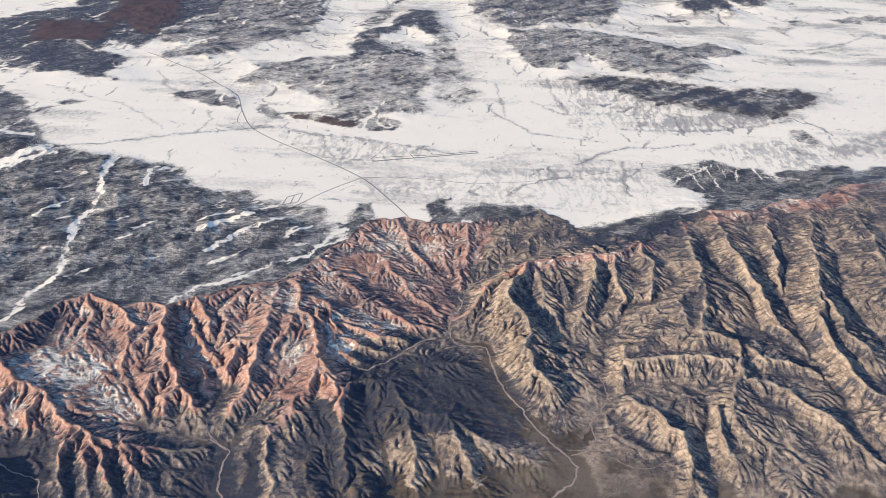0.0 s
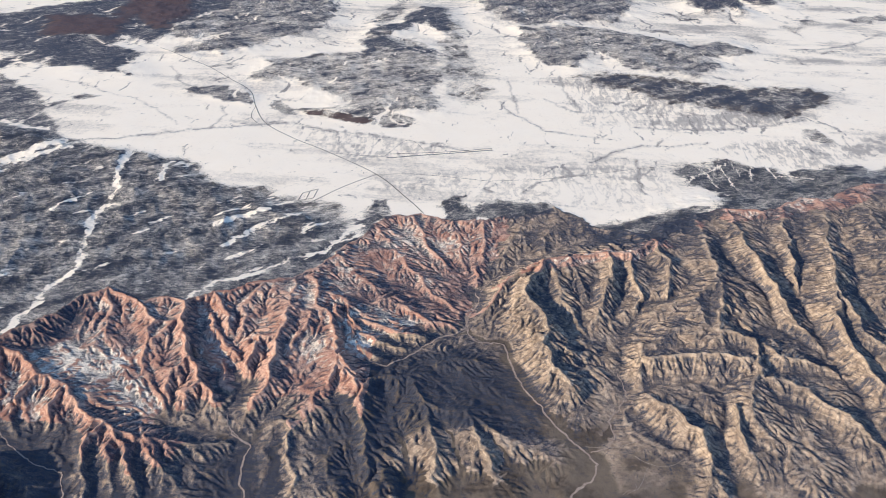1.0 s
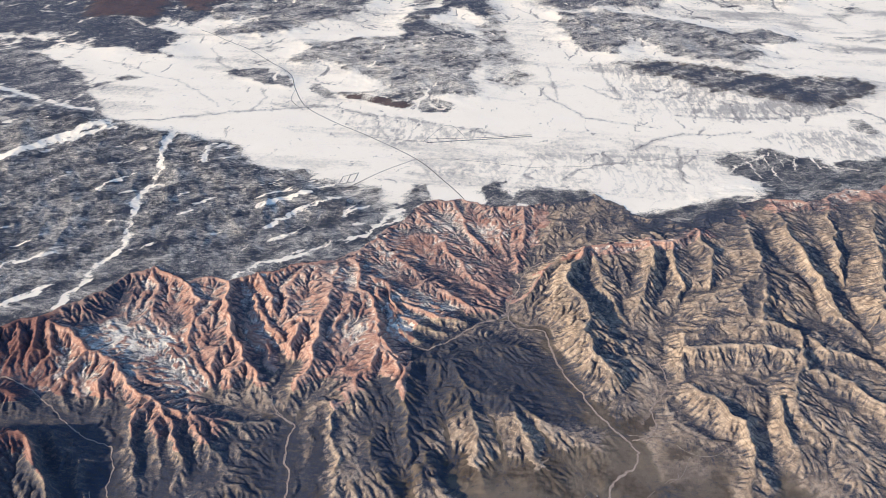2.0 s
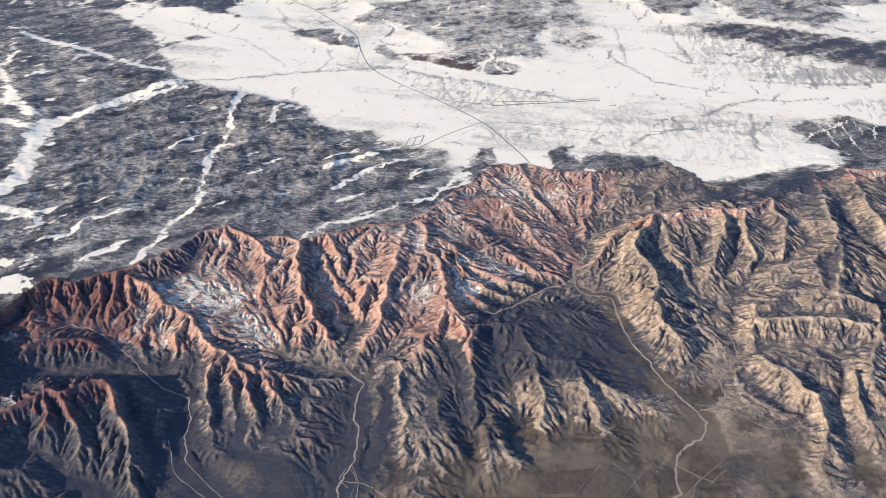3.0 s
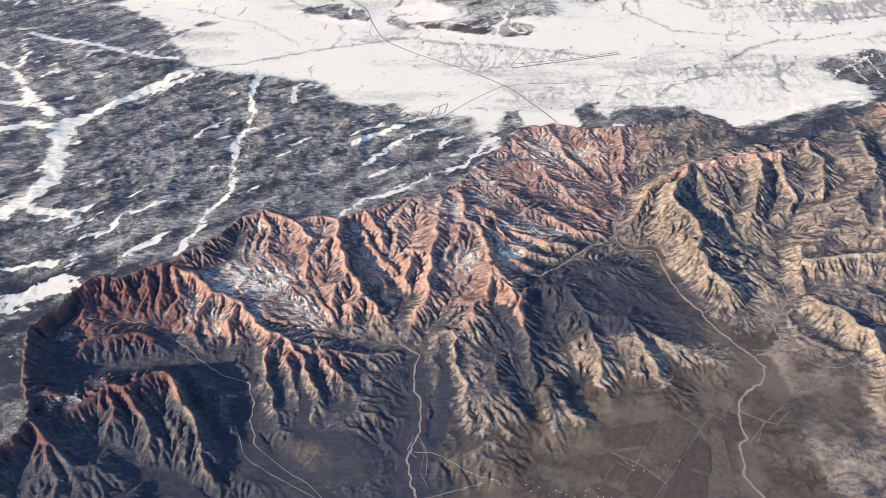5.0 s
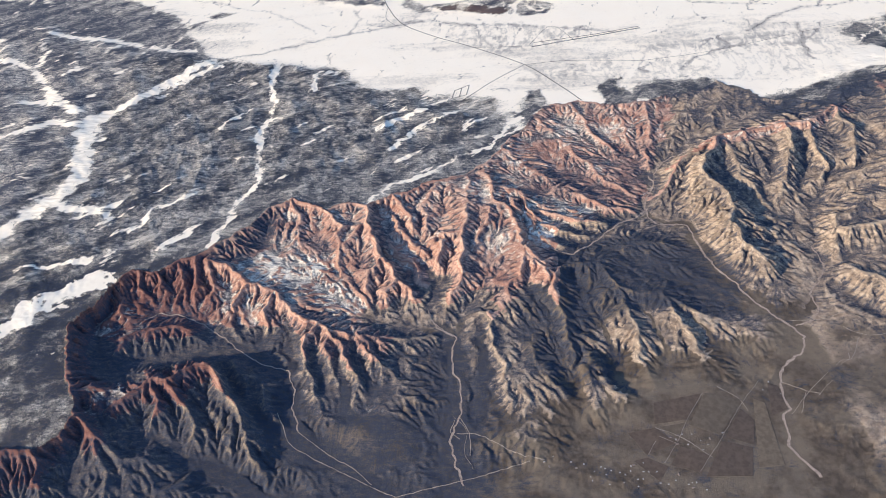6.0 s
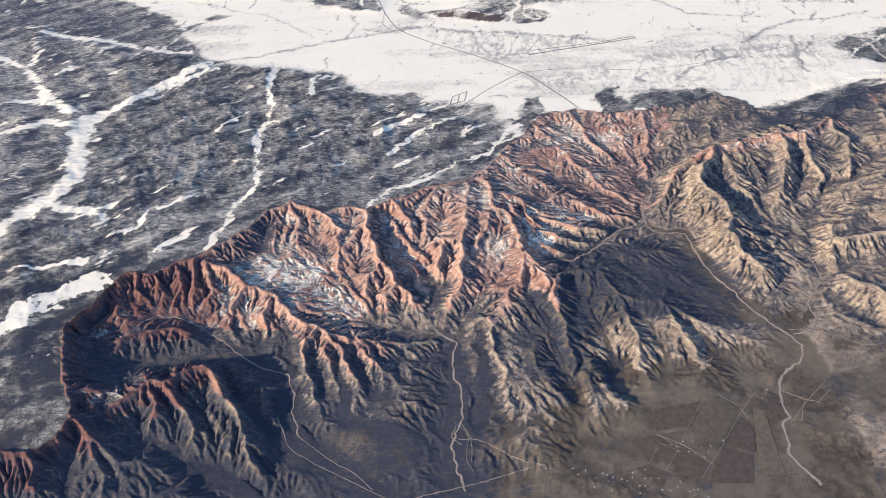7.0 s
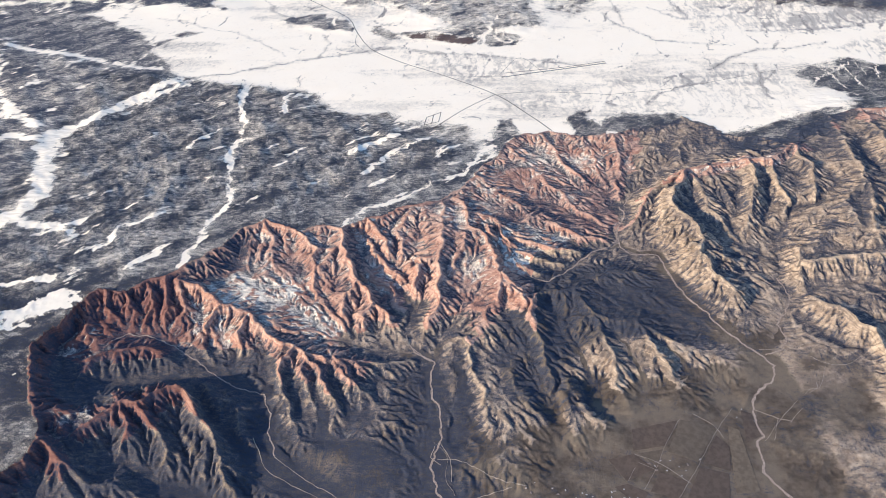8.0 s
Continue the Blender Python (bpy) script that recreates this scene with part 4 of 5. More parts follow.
brush = brush + (1 - on_top) * (0.42 * butte - 0.3 * foot - 0.22 * pale + (0.38 + 0.42 * soil) * shaded_shrubs + 0.11 * badland + 0.03 * smooth((70 - rim_gap) / 40) * smooth((GX - 150) / 80) + (0.05 - 0.10 * lower + (1 - lower) * (0.22 * wander + 0.12 * broad)) * smooth((GX - 100) / 120))
hill_brush = smooth((800 - GY) / 60) * smooth((-450 - GX) / 80)
brush = brush + (1 - on_top) * (1 - red) * 0.18 * hill_brush - 0.24 * smooth((1.3 - np.hypot((GX + 386) / 85, (GY - 590) / 50)) / 0.9)
soil = np.maximum(soil, (1 - on_top) * (1 - red) * np.clip(0.5 * hill_brush + 0.75 * butte + 0.6 * shaded_shrubs - 0.6 * smooth((HEIGHT - FLOOR - 10) / 8) * shaded_shrubs, 0, 1))
dusting = smooth((0.95 - STEEP) / 0.5) * red * (0.40 + 0.35 * fractal(GX, GY, 130, 3, 91) + 0.2 * patches + 0.35 * hollow)
bench = smooth((1.1 - np.hypot((GX + 135) / 80, (GY - 1005) / 62)) / 0.5) + smooth((1.1 - np.hypot((GX + 570) / 125, (GY - 870) / 70)) / 0.5)
bench = bench + 0.9 * smooth((1.1 - np.hypot((GX + 470) / 62, (GY - 824) / 36)) / 0.5)
bench = bench + 1.3 * smooth((24 - np.hypot(GX + 385, (GY - 632) * 1.6)) / 14)
dusting = (1 - on_top) * (0.85 * dusting + bench * (0.30 + 0.22 * patches + 0.3 * hollow - 0.07 * FLUTE - 0.05 * RUNNEL) * smooth((1.1 - STEEP) / 0.7))
at = patch_of(MESA, 160)
snow[at] -= 0.2 * smooth((inside(GX[at], GY[at], MESA) + 30) / 60)
woods = woods * (1 - 0.55 * np.clip(upland, 0, 1) * on_top)
snow = np.where(past_rim > 0, snow - 0.8 * upland, np.minimum(dusting, 0.5 + 0.08 * patches + 0.16 * np.clip(bench, 0, 1)))
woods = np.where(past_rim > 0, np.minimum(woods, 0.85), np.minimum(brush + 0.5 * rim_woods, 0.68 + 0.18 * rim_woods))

# ---- sheets of land ----
NX, NY = len(XS), len(YS)
names = sorted(set(GROUPS))
which = np.full(HEIGHT.shape, -1, np.int32)
crest, SPURS, summit = which.copy(), [], np.zeros_like(which)
nearest = np.full(HEIGHT.shape, 1e9, np.float32)
for line, group in zip(RIDGES, GROUPS):
    d = np.full_like(GX, 1e8)
    at = patch_of(line, 220)
    d[at], _ = to_line(GX[at], GY[at], line)
    crest = np.where(d < nearest, len(SPURS), crest)
    SPURS.append(group)
    which = np.where(d < nearest, names.index(group), which)
    nearest = np.minimum(nearest, d)
which[(past_rim > 0) | (HEIGHT < FLOOR + 2.5) | (GY < 420) | (np.abs(GX) > 1000)] = -1
far_names = ["dark_mesa", "red_upland", "far_mountain", "far_ridge", "speckled_hill", "wooded_slope"]
for k, outline in enumerate((MESA, RED_UPLAND, PEAKS, RIDGE_FAR, SPECKLE_HILL, NORTH_SLOPE)):
    at = patch_of(outline, 10)
    summit[at] = np.where(inside(GX[at], GY[at], outline) > 38, 1, summit[at])
    which[at] = np.where(inside(GX[at], GY[at], outline) > 0, len(names) + k, which[at])
names = names + far_names
normals = np.stack([-slope_x, -slope_y, np.ones_like(HEIGHT)], -1)
normals /= np.linalg.norm(normals, axis=-1, keepdims=True)
normals = normals.reshape(-1, 3)
places = np.stack([GX, GY, HEIGHT], -1).reshape(-1, 3)
# Western cliffs and bowl: deep red rock with their shade put into the colour.
shaded_crimson = smooth((-600 - GX - 0.35 * (GY - 800) + 30 * wander) / 90)
cover = np.stack([snow, woods, red, shaded_crimson], -1).reshape(-1, 4).astype(np.float32)
rock = np.stack([soil, grass, np.clip(upland, 0, 1), on_top], -1).reshape(-1, 4).astype(np.float32)
corner = (np.arange(NY - 1)[:, None] * NX + np.arange(NX - 1)[None]).ravel()
quads = np.stack([corner, corner + 1, corner + 1 + NX, corner + NX], -1)
# Landforms are told apart in blocks of a few cells; each spur is one connected piece.
STRIDE = 4
kind_of = (which * 1000 + np.where(which < len(names) - len(far_names), crest, summit))[:-1:STRIDE, :-1:STRIDE]
kind_of[which[:-1:STRIDE, :-1:STRIDE] < 0] = -1
piece, sizes = np.full(kind_of.shape, -1, np.int32), []
for j0, i0 in zip(*np.where(kind_of >= 0)):
    if piece[j0, i0] >= 0:
        continue
    mark, queue = len(sizes), [(j0, i0)]
    piece[j0, i0] = mark
    for j, i in queue:
        for jj, ii in ((j + 1, i), (j - 1, i), (j, i + 1), (j, i - 1)):
            if 0 <= jj < piece.shape[0] and 0 <= ii < piece.shape[1] and piece[jj, ii] < 0 and kind_of[jj, ii] == kind_of[j0, i0]:
                piece[jj, ii] = mark
                queue.append((jj, ii))
    sizes.append((len(queue), kind_of[j0, i0] // 1000))
row_block, col_block = np.meshgrid(np.arange(NY - 1) // STRIDE, np.arange(NX - 1) // STRIDE, indexing="ij")
piece_of = piece[row_block, col_block].ravel()
small = np.array([size < 16 for size, _ in sizes])
piece_of = np.where((piece_of >= 0) & small[piece_of], -1, piece_of)
quad_of = np.where(piece_of >= 0, np.array([group for _, group in sizes])[piece_of], -1)


def sheet(name, faces):
    used, local = np.unique(faces, return_inverse=True)
    mesh = bpy.data.meshes.new(name)
    mesh.vertices.add(len(used))
    mesh.vertices.foreach_set("co", places[used].astype(np.float32).ravel())
    mesh.loops.add(len(faces) * 4)
    mesh.loops.foreach_set("vertex_index", local.ravel().astype(np.int32))
    mesh.polygons.add(len(faces))
    mesh.polygons.foreach_set("loop_start", np.arange(0, len(faces) * 4, 4, dtype=np.int32))
    mesh.update(calc_edges=True)
    for title, values in (("cover", cover), ("rock", rock)):
        mesh.attributes.new(title, "FLOAT_COLOR", "POINT").data.foreach_set("color", values[used].ravel())
    mesh.polygons.foreach_set("use_smooth", np.ones(len(faces), bool))
    mesh.normals_split_custom_set_from_vertices(normals[used].tolist())
    mesh.materials.append(LAND)
    return new(name, mesh)


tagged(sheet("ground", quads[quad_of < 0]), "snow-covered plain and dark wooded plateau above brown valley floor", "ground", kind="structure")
LABELS = {
    "amphitheater_hill": "reddish eroded hill with dark brush and painted shade in a canyon bowl", "hoodoo_cliff": "deep red fluted cliffs with painted shade below a snowy plateau rim",
    "red_buttress": "orange-red eroded cliffs with snow on the ledges", "red_spur": "red and tan crested spur with deep gullies",
    "pink_buttress": "bright pink-orange fluted rock buttress", "badland_range": "pink badland ridges with a dusting of snow",
    "dark_butte": "dark brush-covered butte with tan ribs", "tan_spur": "tan rocky spur with sharp gullies",
    "banded_hill": "tan hill with banded cliffs and brush", "east_ridge": "long tan ridges with red-tipped crest",
    "dark_mesa": "dark wooded mesa with snowy gullied foot", "red_upland": "dark red-brown upland on the far side of the plain",
    "far_mountain": "dark distant mountains with snow streaks", "far_ridge": "dark blue distant ridge", "speckled_hill": "low hill speckled with trees and snow",
    "wooded_slope": "dark wooded slope with snowy foot",
}
for k, name in enumerate(names):
    mine = quad_of == k
    if not mine.any():
        continue
    mountain = tagged(new(name), LABELS[name], "mountain" if k < len(names) - len(far_names) else "hill")
    spots = places[quads[mine][:, 0]]
    mountain.location = (*np.median(spots[:, :2], 0), spots[:, 2].min())
    for n in np.unique(piece_of[mine]):
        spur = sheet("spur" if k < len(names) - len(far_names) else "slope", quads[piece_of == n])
        spur.parent = mountain
        spur.matrix_parent_inverse = Matrix.Translation(mountain.location).inverted()


# ---- things on the land: washes, roads, fields, houses ----
def part(name, bm, material, parent, label=""):
    mesh = bpy.data.meshes.new(name)
    bm.to_mesh(mesh)
    bm.free()
    mesh.materials.append(material)
    ob = new(name, mesh)
    ob.parent = parent
    return tagged(ob, label) if label else ob


def flowing(points, gap):
    """Points at even steps along a smooth curve through the given ones."""
    p = np.array(points, float)
    p = np.vstack([2 * p[0] - p[1], p, 2 * p[-1] - p[-2]])
    out = []
    for a, b, c, d in zip(p, p[1:], p[2:], p[3:]):
        count = max(2, int(np.linalg.norm(c - b) / gap))
        for s in np.arange(count) / count:
            out.append(0.5 * (2 * b + (c - a) * s + (2 * a - 5 * b + 4 * c - d) * s * s + (3 * b - a - 3 * c + d) * s ** 3))
    return np.array(out + [p[-2]])


def ribbon(name, width, points, material, lift, wiggle, seed, label, category):
    """A strip that lies on the ground, with a thickness of its own."""
    line = flowing(points, 2.0) if wiggle >= 0 else np.array(points, float)
    if wiggle < 0:
        line = np.vstack([a + (b - a) * s for a, b in zip(line, line[1:]) for s in np.linspace(0, 1, 40, endpoint=False)[:, None]] + [line[-1]]).reshape(-1, 2)
    if wiggle > 0:
        line = line + wiggle * np.stack([fractal(line[:, 0], line[:, 1], 14, 3, seed), fractal(line[:, 0], line[:, 1], 14, 3, seed + 5)], -1)
    along = np.gradient(line, axis=0)
    across = np.stack([-along[:, 1], along[:, 0]], -1) / (np.linalg.norm(along, axis=1, keepdims=True) + 1e-6)
    half = width / 2 * (1 + (0.45 * fractal(line[:, 0], line[:, 1], 18, 3, seed + 9) if wiggle > 0 else 0 * line[:, 0]))[:, None]
    left, right = line + across * half, line - across * half
    middle = height_at(line[:, 0], line[:, 1])
    za, zb = np.maximum(height_at(left[:, 0], left[:, 1]), middle) + lift, np.maximum(height_at(right[:, 0], right[:, 1]), middle) + lift
    n = len(line)
    verts = np.concatenate([np.c_[left, za - 1.2], np.c_[left, za], np.c_[right, zb], np.c_[right, zb - 1.2]])
    faces = []
    for k in range(n - 1):
        for a, b in ((0, 1), (1, 2), (2, 3)):
            faces.append((a * n + k, b * n + k, b * n + k + 1, a * n + k + 1))
    faces += [(0, n, 2 * n, 3 * n), (n - 1, 4 * n - 1, 3 * n - 1, 2 * n - 1)]
    mesh = bpy.data.meshes.new(name)
    mesh.from_pydata(verts.tolist(), [], faces)
    mesh.materials.append(material)
    return tagged(new(name, mesh), label, category, kind="structure")


def wash(width, *points):
    ribbon("dry_wash", width, points, GRAVEL, 0.22, 2.4, 3, "pale gravel bed of a winding dry wash", "wash")


def track(width, *points):
    ribbon("dirt_road", width, points, TRACK, 0.22, 0.9, 4, "pale narrow dirt road across dark valley floor", "road")


def lane(width, *points):
    ribbon("farm_lane", width, points, LANE, 0.4, 0.6, 6, "narrow pale lane between tilled fields", "road")


def road(width, *points):
    ribbon("highway", width, points, ASPHALT, 0.25, 0, 5, "dark cleared asphalt road across the snow", "road")


def fence(width, *points):
    ribbon("levee", width, points, ASPHALT, 0.3, -1, 5, "dark low bank round a snowed-in pond", "bank")


def runway(width, *points):
    ribbon("runway", width, points, ASPHALT, 0.35, -1, 5, "long cleared grey asphalt airfield runway in snow", "runway")
    (ax, ay), (bx, by) = points
    stripe = [(ax + (bx - ax) * s, ay + (by - ay) * s) for s in (0.02, 0.98)]
    ribbon("runway_marking", 0.35, stripe, PAINT, 0.5, -1, 5, "white painted centre line on the runway", "marking")


PAINT = plain_material("white_paint", (0.7, 0.7, 0.68), (0.8, 0.8, 0.78))
FURROWS = [plain_material("ploughed_earth", c, d, 0.15) for c, d in (
    ((0.084, 0.062, 0.051), (0.112, 0.084, 0.068)), ((0.098, 0.077, 0.061), (0.130, 0.103, 0.080)), ((0.125, 0.096, 0.072), (0.168, 0.130, 0.096)))]
FIELDS = []


def field(soil_kind, a, b, c, d):
    """A fenced plot, a thin slab of tilled soil that follows the ground."""
    bm, n = bmesh.new(), 17
    grid = []
    for j in range(n):
        for i in range(n):
            u, v = i / (n - 1), j / (n - 1)
            x = (a[0] * (1 - u) + b[0] * u) * (1 - v) + (d[0] * (1 - u) + c[0] * u) * v
            y = (a[1] * (1 - u) + b[1] * u) * (1 - v) + (d[1] * (1 - u) + c[1] * u) * v
            grid.append(bm.verts.new((x, y, float(height_at(np.float64(x), np.float64(y))) + 0.28)))
    for j in range(n - 1):
        for i in range(n - 1):
            bm.faces.new([grid[j * n + i], grid[j * n + i + 1], grid[(j + 1) * n + i + 1], grid[(j + 1) * n + i]])
    bmesh.ops.recalc_face_normals(bm, faces=bm.faces)
    rim_edges = [e for e in bm.edges if e.is_boundary]
    skirt = bmesh.ops.extrude_edge_only(bm, edges=rim_edges)
    for v in skirt["geom"]:
        if isinstance(v, bmesh.types.BMVert):
            v.co.z -= 1.5
    mesh = bpy.data.meshes.new("farm_field")
    bm.to_mesh(mesh)
    bm.free()
    mesh.materials.append(FURROWS[soil_kind])
    FIELDS.append(tagged(new("farm_field", mesh), ("dark brown tilled field on the valley floor", "dull grey-brown fallow field on the valley floor", "pale tan strip of dry grass on the valley floor")[soil_kind], "field", "fields by the village", "structure"))


WALLS = [plain_material("house_wall", c, d, 1.5) for c, d in (((0.42, 0.39, 0.35), (0.52, 0.49, 0.45)), ((0.35, 0.24, 0.17), (0.42, 0.30, 0.22)))]
ROOFS = [plain_material("house_roof", c, d, 1.5, 0.7) for c, d in (((0.30, 0.29, 0.28), (0.42, 0.41, 0.40)), ((0.16, 0.13, 0.12), (0.22, 0.18, 0.16)))]
DOOR = plain_material("house_door", (0.10, 0.07, 0.05), (0.14, 0.10, 0.07))


CHIMNEY = plain_material("chimney_brick", (0.26, 0.12, 0.08), (0.34, 0.17, 0.12), 2.0)
PANE = plain_material("window_glass", (0.03, 0.035, 0.04), (0.05, 0.055, 0.06), 2.0, 0.15)


def box(bm, x0, x1, y0, y1, z0, z1):
    m = Matrix.Translation(((x0 + x1) / 2, (y0 + y1) / 2, (z0 + z1) / 2)) @ Matrix.Diagonal((x1 - x0, y1 - y0, z1 - z0, 1))
    bmesh.ops.create_cube(bm, size=1, matrix=m)


def make_house(name, long, wide, tall, wall, roof, label):
    home = tagged(new(name), label, "building", "buildings")
    bm = bmesh.new()
    box(bm, -long / 2, long / 2, -wide / 2, wide / 2, -0.5, tall)
    part("wall", bm, wall, home)
    bm = bmesh.new()
    ends = []
    for x in (-long / 2 - 0.06, long / 2 + 0.06):
        ends.append([bm.verts.new((x, -wide / 2 - 0.08, tall - 0.02)), bm.verts.new((x, wide / 2 + 0.08, tall - 0.02)), bm.verts.new((x, 0, tall + wide * 0.3))])
    (a, b, c), (d, e, f) = ends
    for corners in ((a, c, b), (d, e, f), (a, d, f, c), (b, c, f, e), (a, b, e, d)):
        bm.faces.new(corners)
    top = part("roof", bm, roof, home)
    bm = bmesh.new()
    box(bm, -long * 0.3, -long * 0.3 + 0.12, -0.06, 0.06, tall + wide * 0.15, tall + wide * 0.3 + 0.12)
    part("chimney", bm, CHIMNEY, top, "brick chimney")
    for x in (-long * 0.25, long * 0.32):
        bm = bmesh.new()
        box(bm, x - 0.09, x + 0.09, -wide / 2 - 0.02, -wide / 2 + 0.02, 0.12, 0.26)
        part("window", bm, PANE, home, "small dark window")
    bm = bmesh.new()
    box(bm, long * 0.1, long * 0.1 + 0.12, -wide / 2 - 0.02, -wide / 2 + 0.02, 0, 0.22)
    part("door", bm, DOOR, home)
    return home


HOUSES = [
    make_house("house", 1.8, 1.2, 0.4, WALLS[0], ROOFS[0], "small pale house with a light gabled roof"),
    make_house("house", 2.2, 1.3, 0.45, WALLS[1], ROOFS[0], "small brown house with a pale gabled roof"),
    make_house("barn", 3.2, 1.8, 0.6, WALLS[1], ROOFS[1], "long dark barn with a gabled roof"),
    make_house("shed", 1.2, 1.0, 0.3, WALLS[0], ROOFS[0], "tiny light shed with a gabled roof"),
]
PLACED = []
PICK = random.Random(12)


def village(count, centre):
    spread_by = 8 + count * 1.3
    for _ in range(count):
        for _ in range(30):
            x, y = PICK.gauss(centre[0], spread_by), PICK.gauss(centre[1], spread_by * 0.55)
            if all(math.hypot(x - a, y - b) > 3.6 for a, b in PLACED):
                break
        PLACED.append((x, y))
        kind = PICK.choices(HOUSES, (5, 3, 2, 3))[0]
        z = float(height_at(np.float64(x), np.float64(y)))
        turn = PICK.choice((12, 102)) + PICK.uniform(-8, 8)
        spot = pose(x, y, z, 0, 0, turn)
        if kind.name not in USED:
            USED.add(kind.name)
            kind.matrix_basis = spot
        else:
            copy_thing(kind, spot)


USED = set()
wash(2.6, (31, 1130), (35, 1101), (19, 1067), (15, 1044), (20, 1017), (34, 1000), (73, 997), (82, 966), (91,
    930), (107, 892), (127, 860), (141, 830), (163, 800), (181, 780), (197, 758))
wash(2.8, (198, 759), (184, 729), (161, 712), (147, 681), (146, 652), (149, 637), (136, 624), (138, 600),
    (133, 588), (144, 565), (160, 540))
wash(2.6, (15, 1037), (-8, 1014), (-31, 1003), (-70, 960), (-93, 938), (-115, 922), (-139, 931), (-156, 959))
wash(1.8, (253, 938), (258, 898), (246, 869), (225, 840), (227, 813), (213, 786), (190, 778))
wash(1.6, (-326, 810), (-323, 792), (-309, 777), (-290, 761))
wash(2.4, (-322, 791), (-311, 775), (-287, 760), (-289, 722), (-284, 697), (-274, 674), (-271, 633), (-277,
    611), (-281, 589), (-275, 561), (-261, 523))
wash(1.6, (-760, 783), (-745, 797), (-723, 799), (-695, 792), (-656, 773), (-627, 754), (-593, 728), (-551,
    704), (-522, 697), (-508, 673), (-501, 659), (-501, 636), (-490, 614), (-485, 597))
wash(1.6, (7, 1210), (-9, 1236), (-15, 1257))
wash(1.8, (39, 1134), (64, 1168), (105, 1182), (150, 1189))
track(0.9, (-518, 624), (-504, 599), (-493, 579), (-458, 558), (-416, 539), (-379, 521), (-344, 506))
track(0.9, (-485, 597), (-461, 579), (-429, 559), (-403, 545), (-376, 523))
track(1.0, (-392, 488), (-359, 501), (-312, 516), (-251, 534), (-181, 558))
track(0.9, (-273, 624), (-259, 599), (-255, 566))
track(0.9, (-275, 598), (-245, 595), (-198, 569), (-162, 559))
track(0.8, (-278, 619), (-283, 601), (-270, 590))
track(0.7, (229, 707), (241, 716), (244, 726))
road(1.5, (-890, 2258), (-807, 2193), (-716, 2130), (-617, 2024), (-554, 1953), (-521, 1863), (-475, 1763),
    (-398, 1688), (-294, 1612), (-182, 1518), (-113, 1424), (-72, 1361))
road(1.2, (-182, 1518), (-246, 1455), (-304, 1383))
road(0.9, (-182, 1518), (-109, 1526), (-35, 1521), (63, 1508))
road(0.6, (63, 1508), (211, 1534), (394, 1594), (600, 1652))
road(0.7, (-294, 1612), (-216, 1607), (-163, 1605))
road(0.6, (-172, 1608), (-121, 1698), (-70, 1618))
runway(3.4, (-165, 1600), (74, 1661))
road(1.6, (-161, 1620), (-39, 1641), (73, 1670))
road(0.8, (-521, 1863), (-516, 1794), (-476, 1739))
fence(1.2, (-325, 1422), (-296, 1442), (-300, 1402), (-329, 1389), (-325, 1422))
fence(1.2, (-311, 1433), (-314, 1394))
field(0, (-20, 646), (41, 660), (19, 620), (-23, 613))
field(1, (46, 661), (91, 651), (55, 596), (20, 611))
field(0, (-57, 600), (-23, 608), (0, 585), (-38, 568))
field(1, (-18, 609), (17, 615), (6, 598), (2, 591))
field(0, (5, 580), (37, 567), (23, 542), (-11, 553))
field(0, (61, 594), (87, 637), (100, 620), (93, 583))
field(0, (56, 588), (90, 579), (82, 539), (28, 537))
field(2, (106, 653), (119, 646), (122, 555), (92, 551))
field(0, (129, 678), (142, 674), (145, 637), (124, 626))
field(0, (-54, 559), (-38, 564), (-14, 551), (-27, 530))
lane(0.45, (45, 663), (22, 626), (13, 610), (2, 588), (-18, 556))
lane(0.45, (120, 683), (90, 645), (56, 593), (22, 544))
lane(0.4, (-23, 608), (6, 594), (40, 564))
lane(0.4, (-25, 588), (-36, 568))
lane(0.4, (-19, 595), (3, 583))
lane(0.4, (64, 672), (87, 654), (96, 633))
track(0.7, (147, 681), (175, 665), (191, 660))
track(0.6, (175, 665), (160, 631))
track(0.6, (184, 789), (219, 788), (260, 800), (282, 815))
track(0.5, (250, 773), (266, 761), (297, 759), (330, 780))
track(0.5, (148, 629), (182, 668), (209, 694))
track(0.5, (-280, 624), (-262, 602), (-263, 571), (-251, 547))
track(0.5, (223, 706), (232, 714), (246, 718), (259, 742), (266, 754))
track(0.5, (189, 658), (197, 667), (210, 680))
village(8, (20, 591))
village(6, (-52, 552))
village(5, (-106, 549))
village(5, (-141, 552))
village(6, (-79, 546))
village(6, (-33, 541))
village(8, (9, 532))
village(4, (11, 586))
village(3, (125, 667))
village(6, (-129, 1637))
village(9, (-206, 1541))
village(12, (-459, 1754))
village(9, (-248, 1347))
village(5, (-404, 1651))

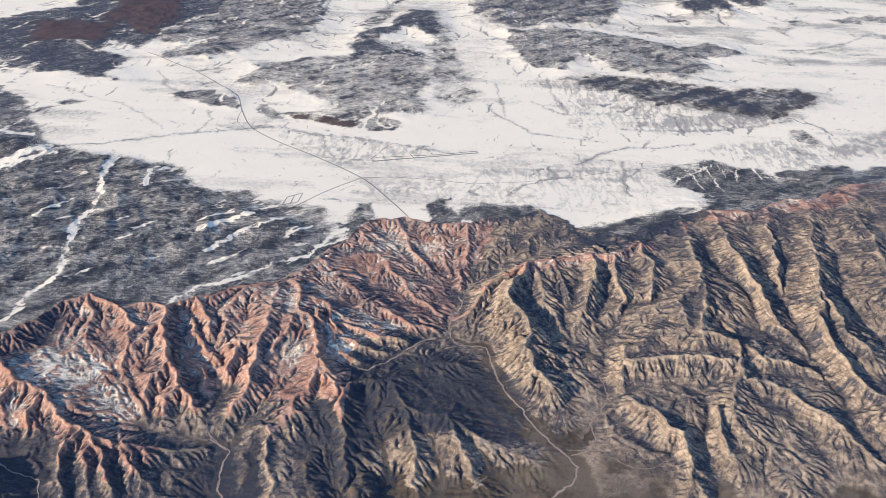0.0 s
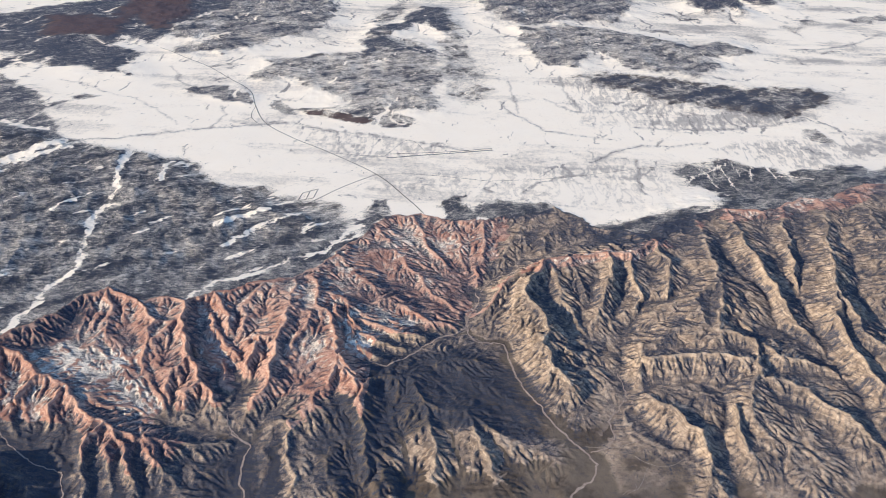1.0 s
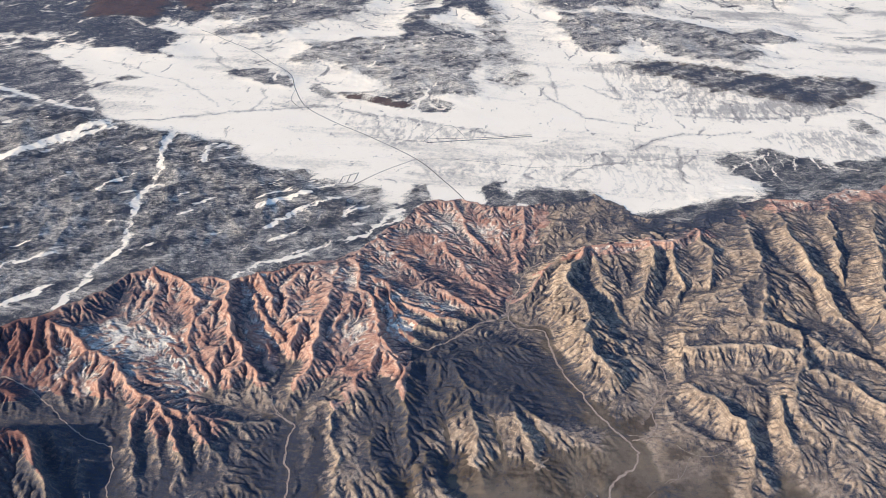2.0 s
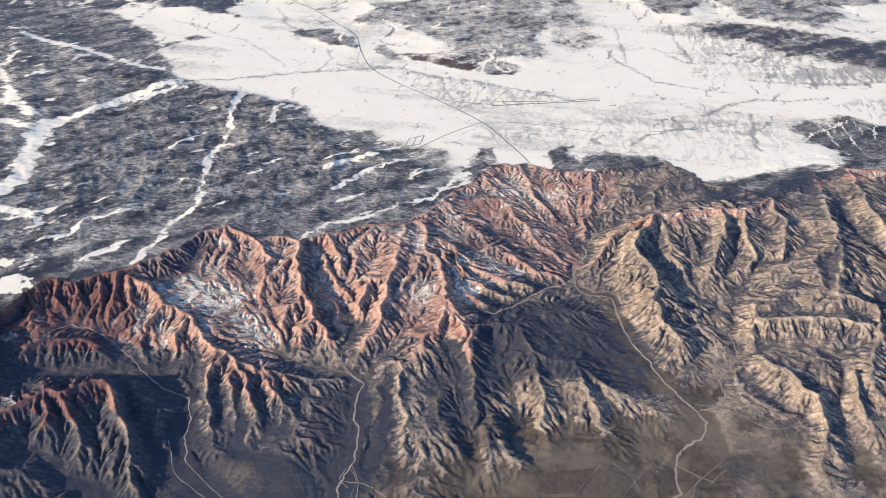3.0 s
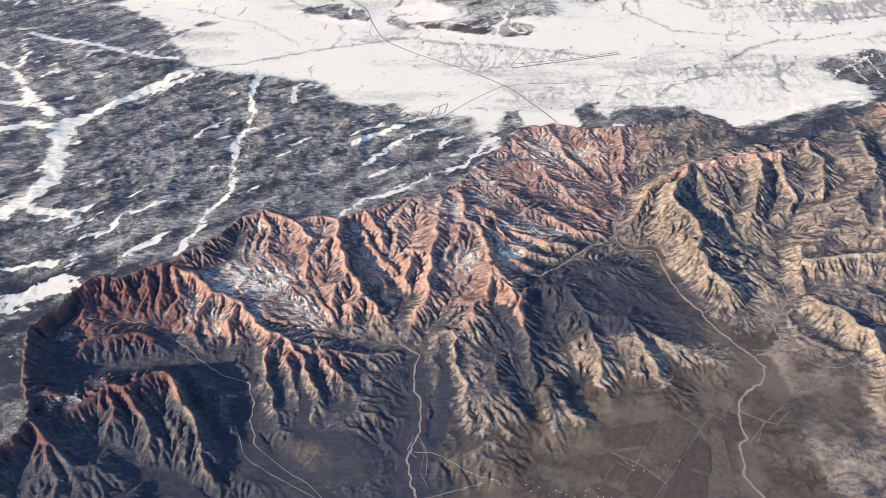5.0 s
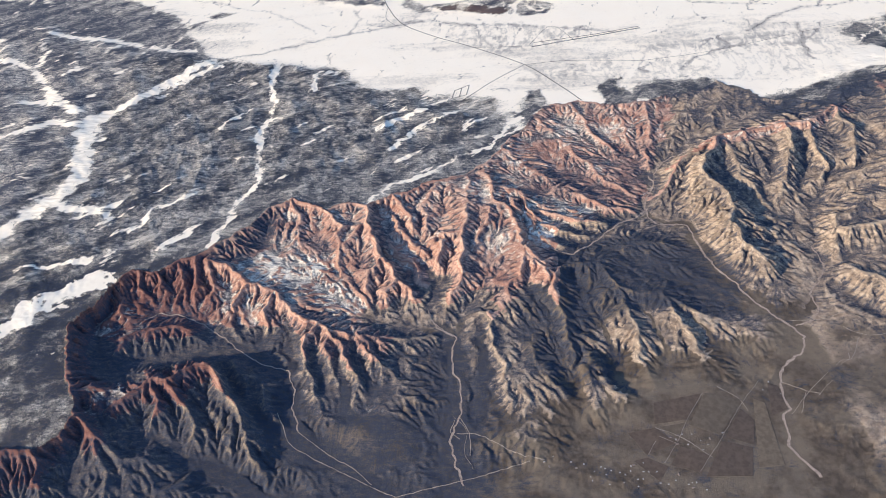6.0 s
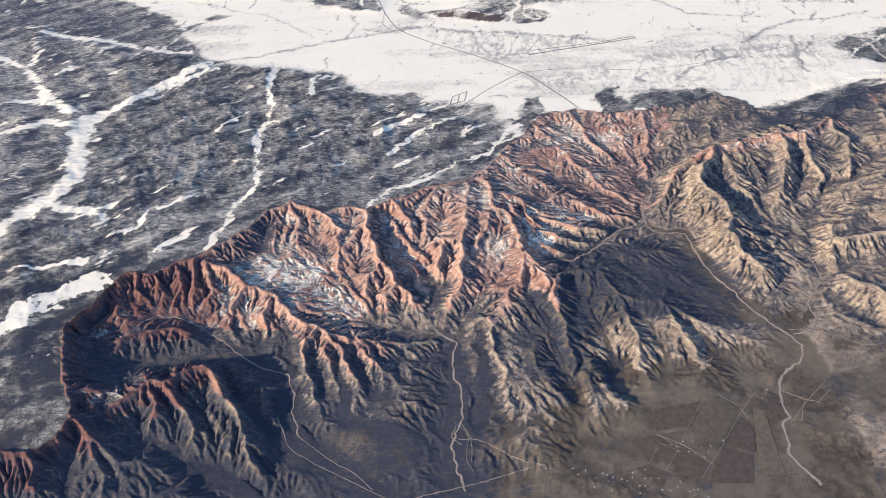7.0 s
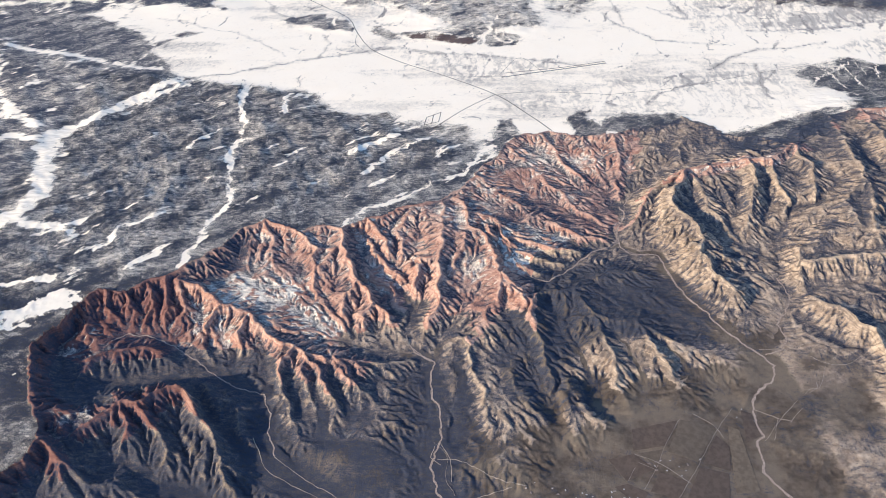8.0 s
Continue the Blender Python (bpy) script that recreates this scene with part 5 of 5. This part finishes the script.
# ---- conifers, too many to count ----
def conifers(name, label, count, area, want, low, high, seed):
    """Small tapered firs, each of two stacked ragged cones, wherever the ground is wooded."""
    rng = np.random.RandomState(seed)
    x, y = rng.uniform(area[0], area[1], count * 9), rng.uniform(area[2], area[3], count * 9)
    i, j = np.clip(np.searchsorted(XS, x), 0, NX - 1), np.clip(np.searchsorted(YS, y), 0, NY - 1)
    keep = np.where(want(i, j) > rng.uniform(0, 1, len(x)))[0][:count]
    x, y = x[keep], y[keep]
    z, n = height_at(x, y), len(keep)
    tall, turn = rng.uniform(low, high, n), rng.uniform(0, 6.28, n)
    verts, faces = [], []
    for k in range(3):
        verts.append(np.c_[x + 0.36 * tall * np.cos(turn + k * 2.094) * rng.uniform(0.7, 1.2, n), y + 0.36 * tall * np.sin(turn + k * 2.094) * rng.uniform(0.7, 1.2, n), z - 0.1])
    verts.append(np.c_[x, y, z + tall])
    base = np.arange(n)
    for k in range(3):
        faces.append(np.c_[base + k * n, base + (k + 1) % 3 * n, base + 3 * n])
    verts, faces = np.concatenate(verts), np.concatenate(faces)
    mesh = bpy.data.meshes.new(name)
    mesh.vertices.add(len(verts))
    mesh.vertices.foreach_set("co", verts.astype(np.float32).ravel())
    mesh.loops.add(len(faces) * 3)
    mesh.loops.foreach_set("vertex_index", faces.ravel().astype(np.int32))
    mesh.polygons.add(len(faces))
    mesh.polygons.foreach_set("loop_start", np.arange(0, len(faces) * 3, 3, dtype=np.int32))
    mesh.update(calc_edges=True)
    mesh.materials.append(NEEDLES)
    tagged(new(name, mesh), label, "trees", kind="stuff")


conifers("canyon_trees", "dark scattered conifers on canyon slopes and valley floor", 60000, (-930, 880, 460, 1420),
         lambda i, j: np.where(past_rim[j, i] < 0, np.clip(woods[j, i], 0, 1) ** 1.5 * np.clip(1.3 - STEEP[j, i], 0.1, 1), 0), 0.7, 1.4, 5)
conifers("plateau_trees", "dark pine woods with snow between on the plateau", 70000, (-1100, 880, 540, 1650),
         lambda i, j: np.where(past_rim[j, i] > 1, np.clip(woods[j, i], 0, 1) ** 1.2, 0), 0.9, 1.8, 6)
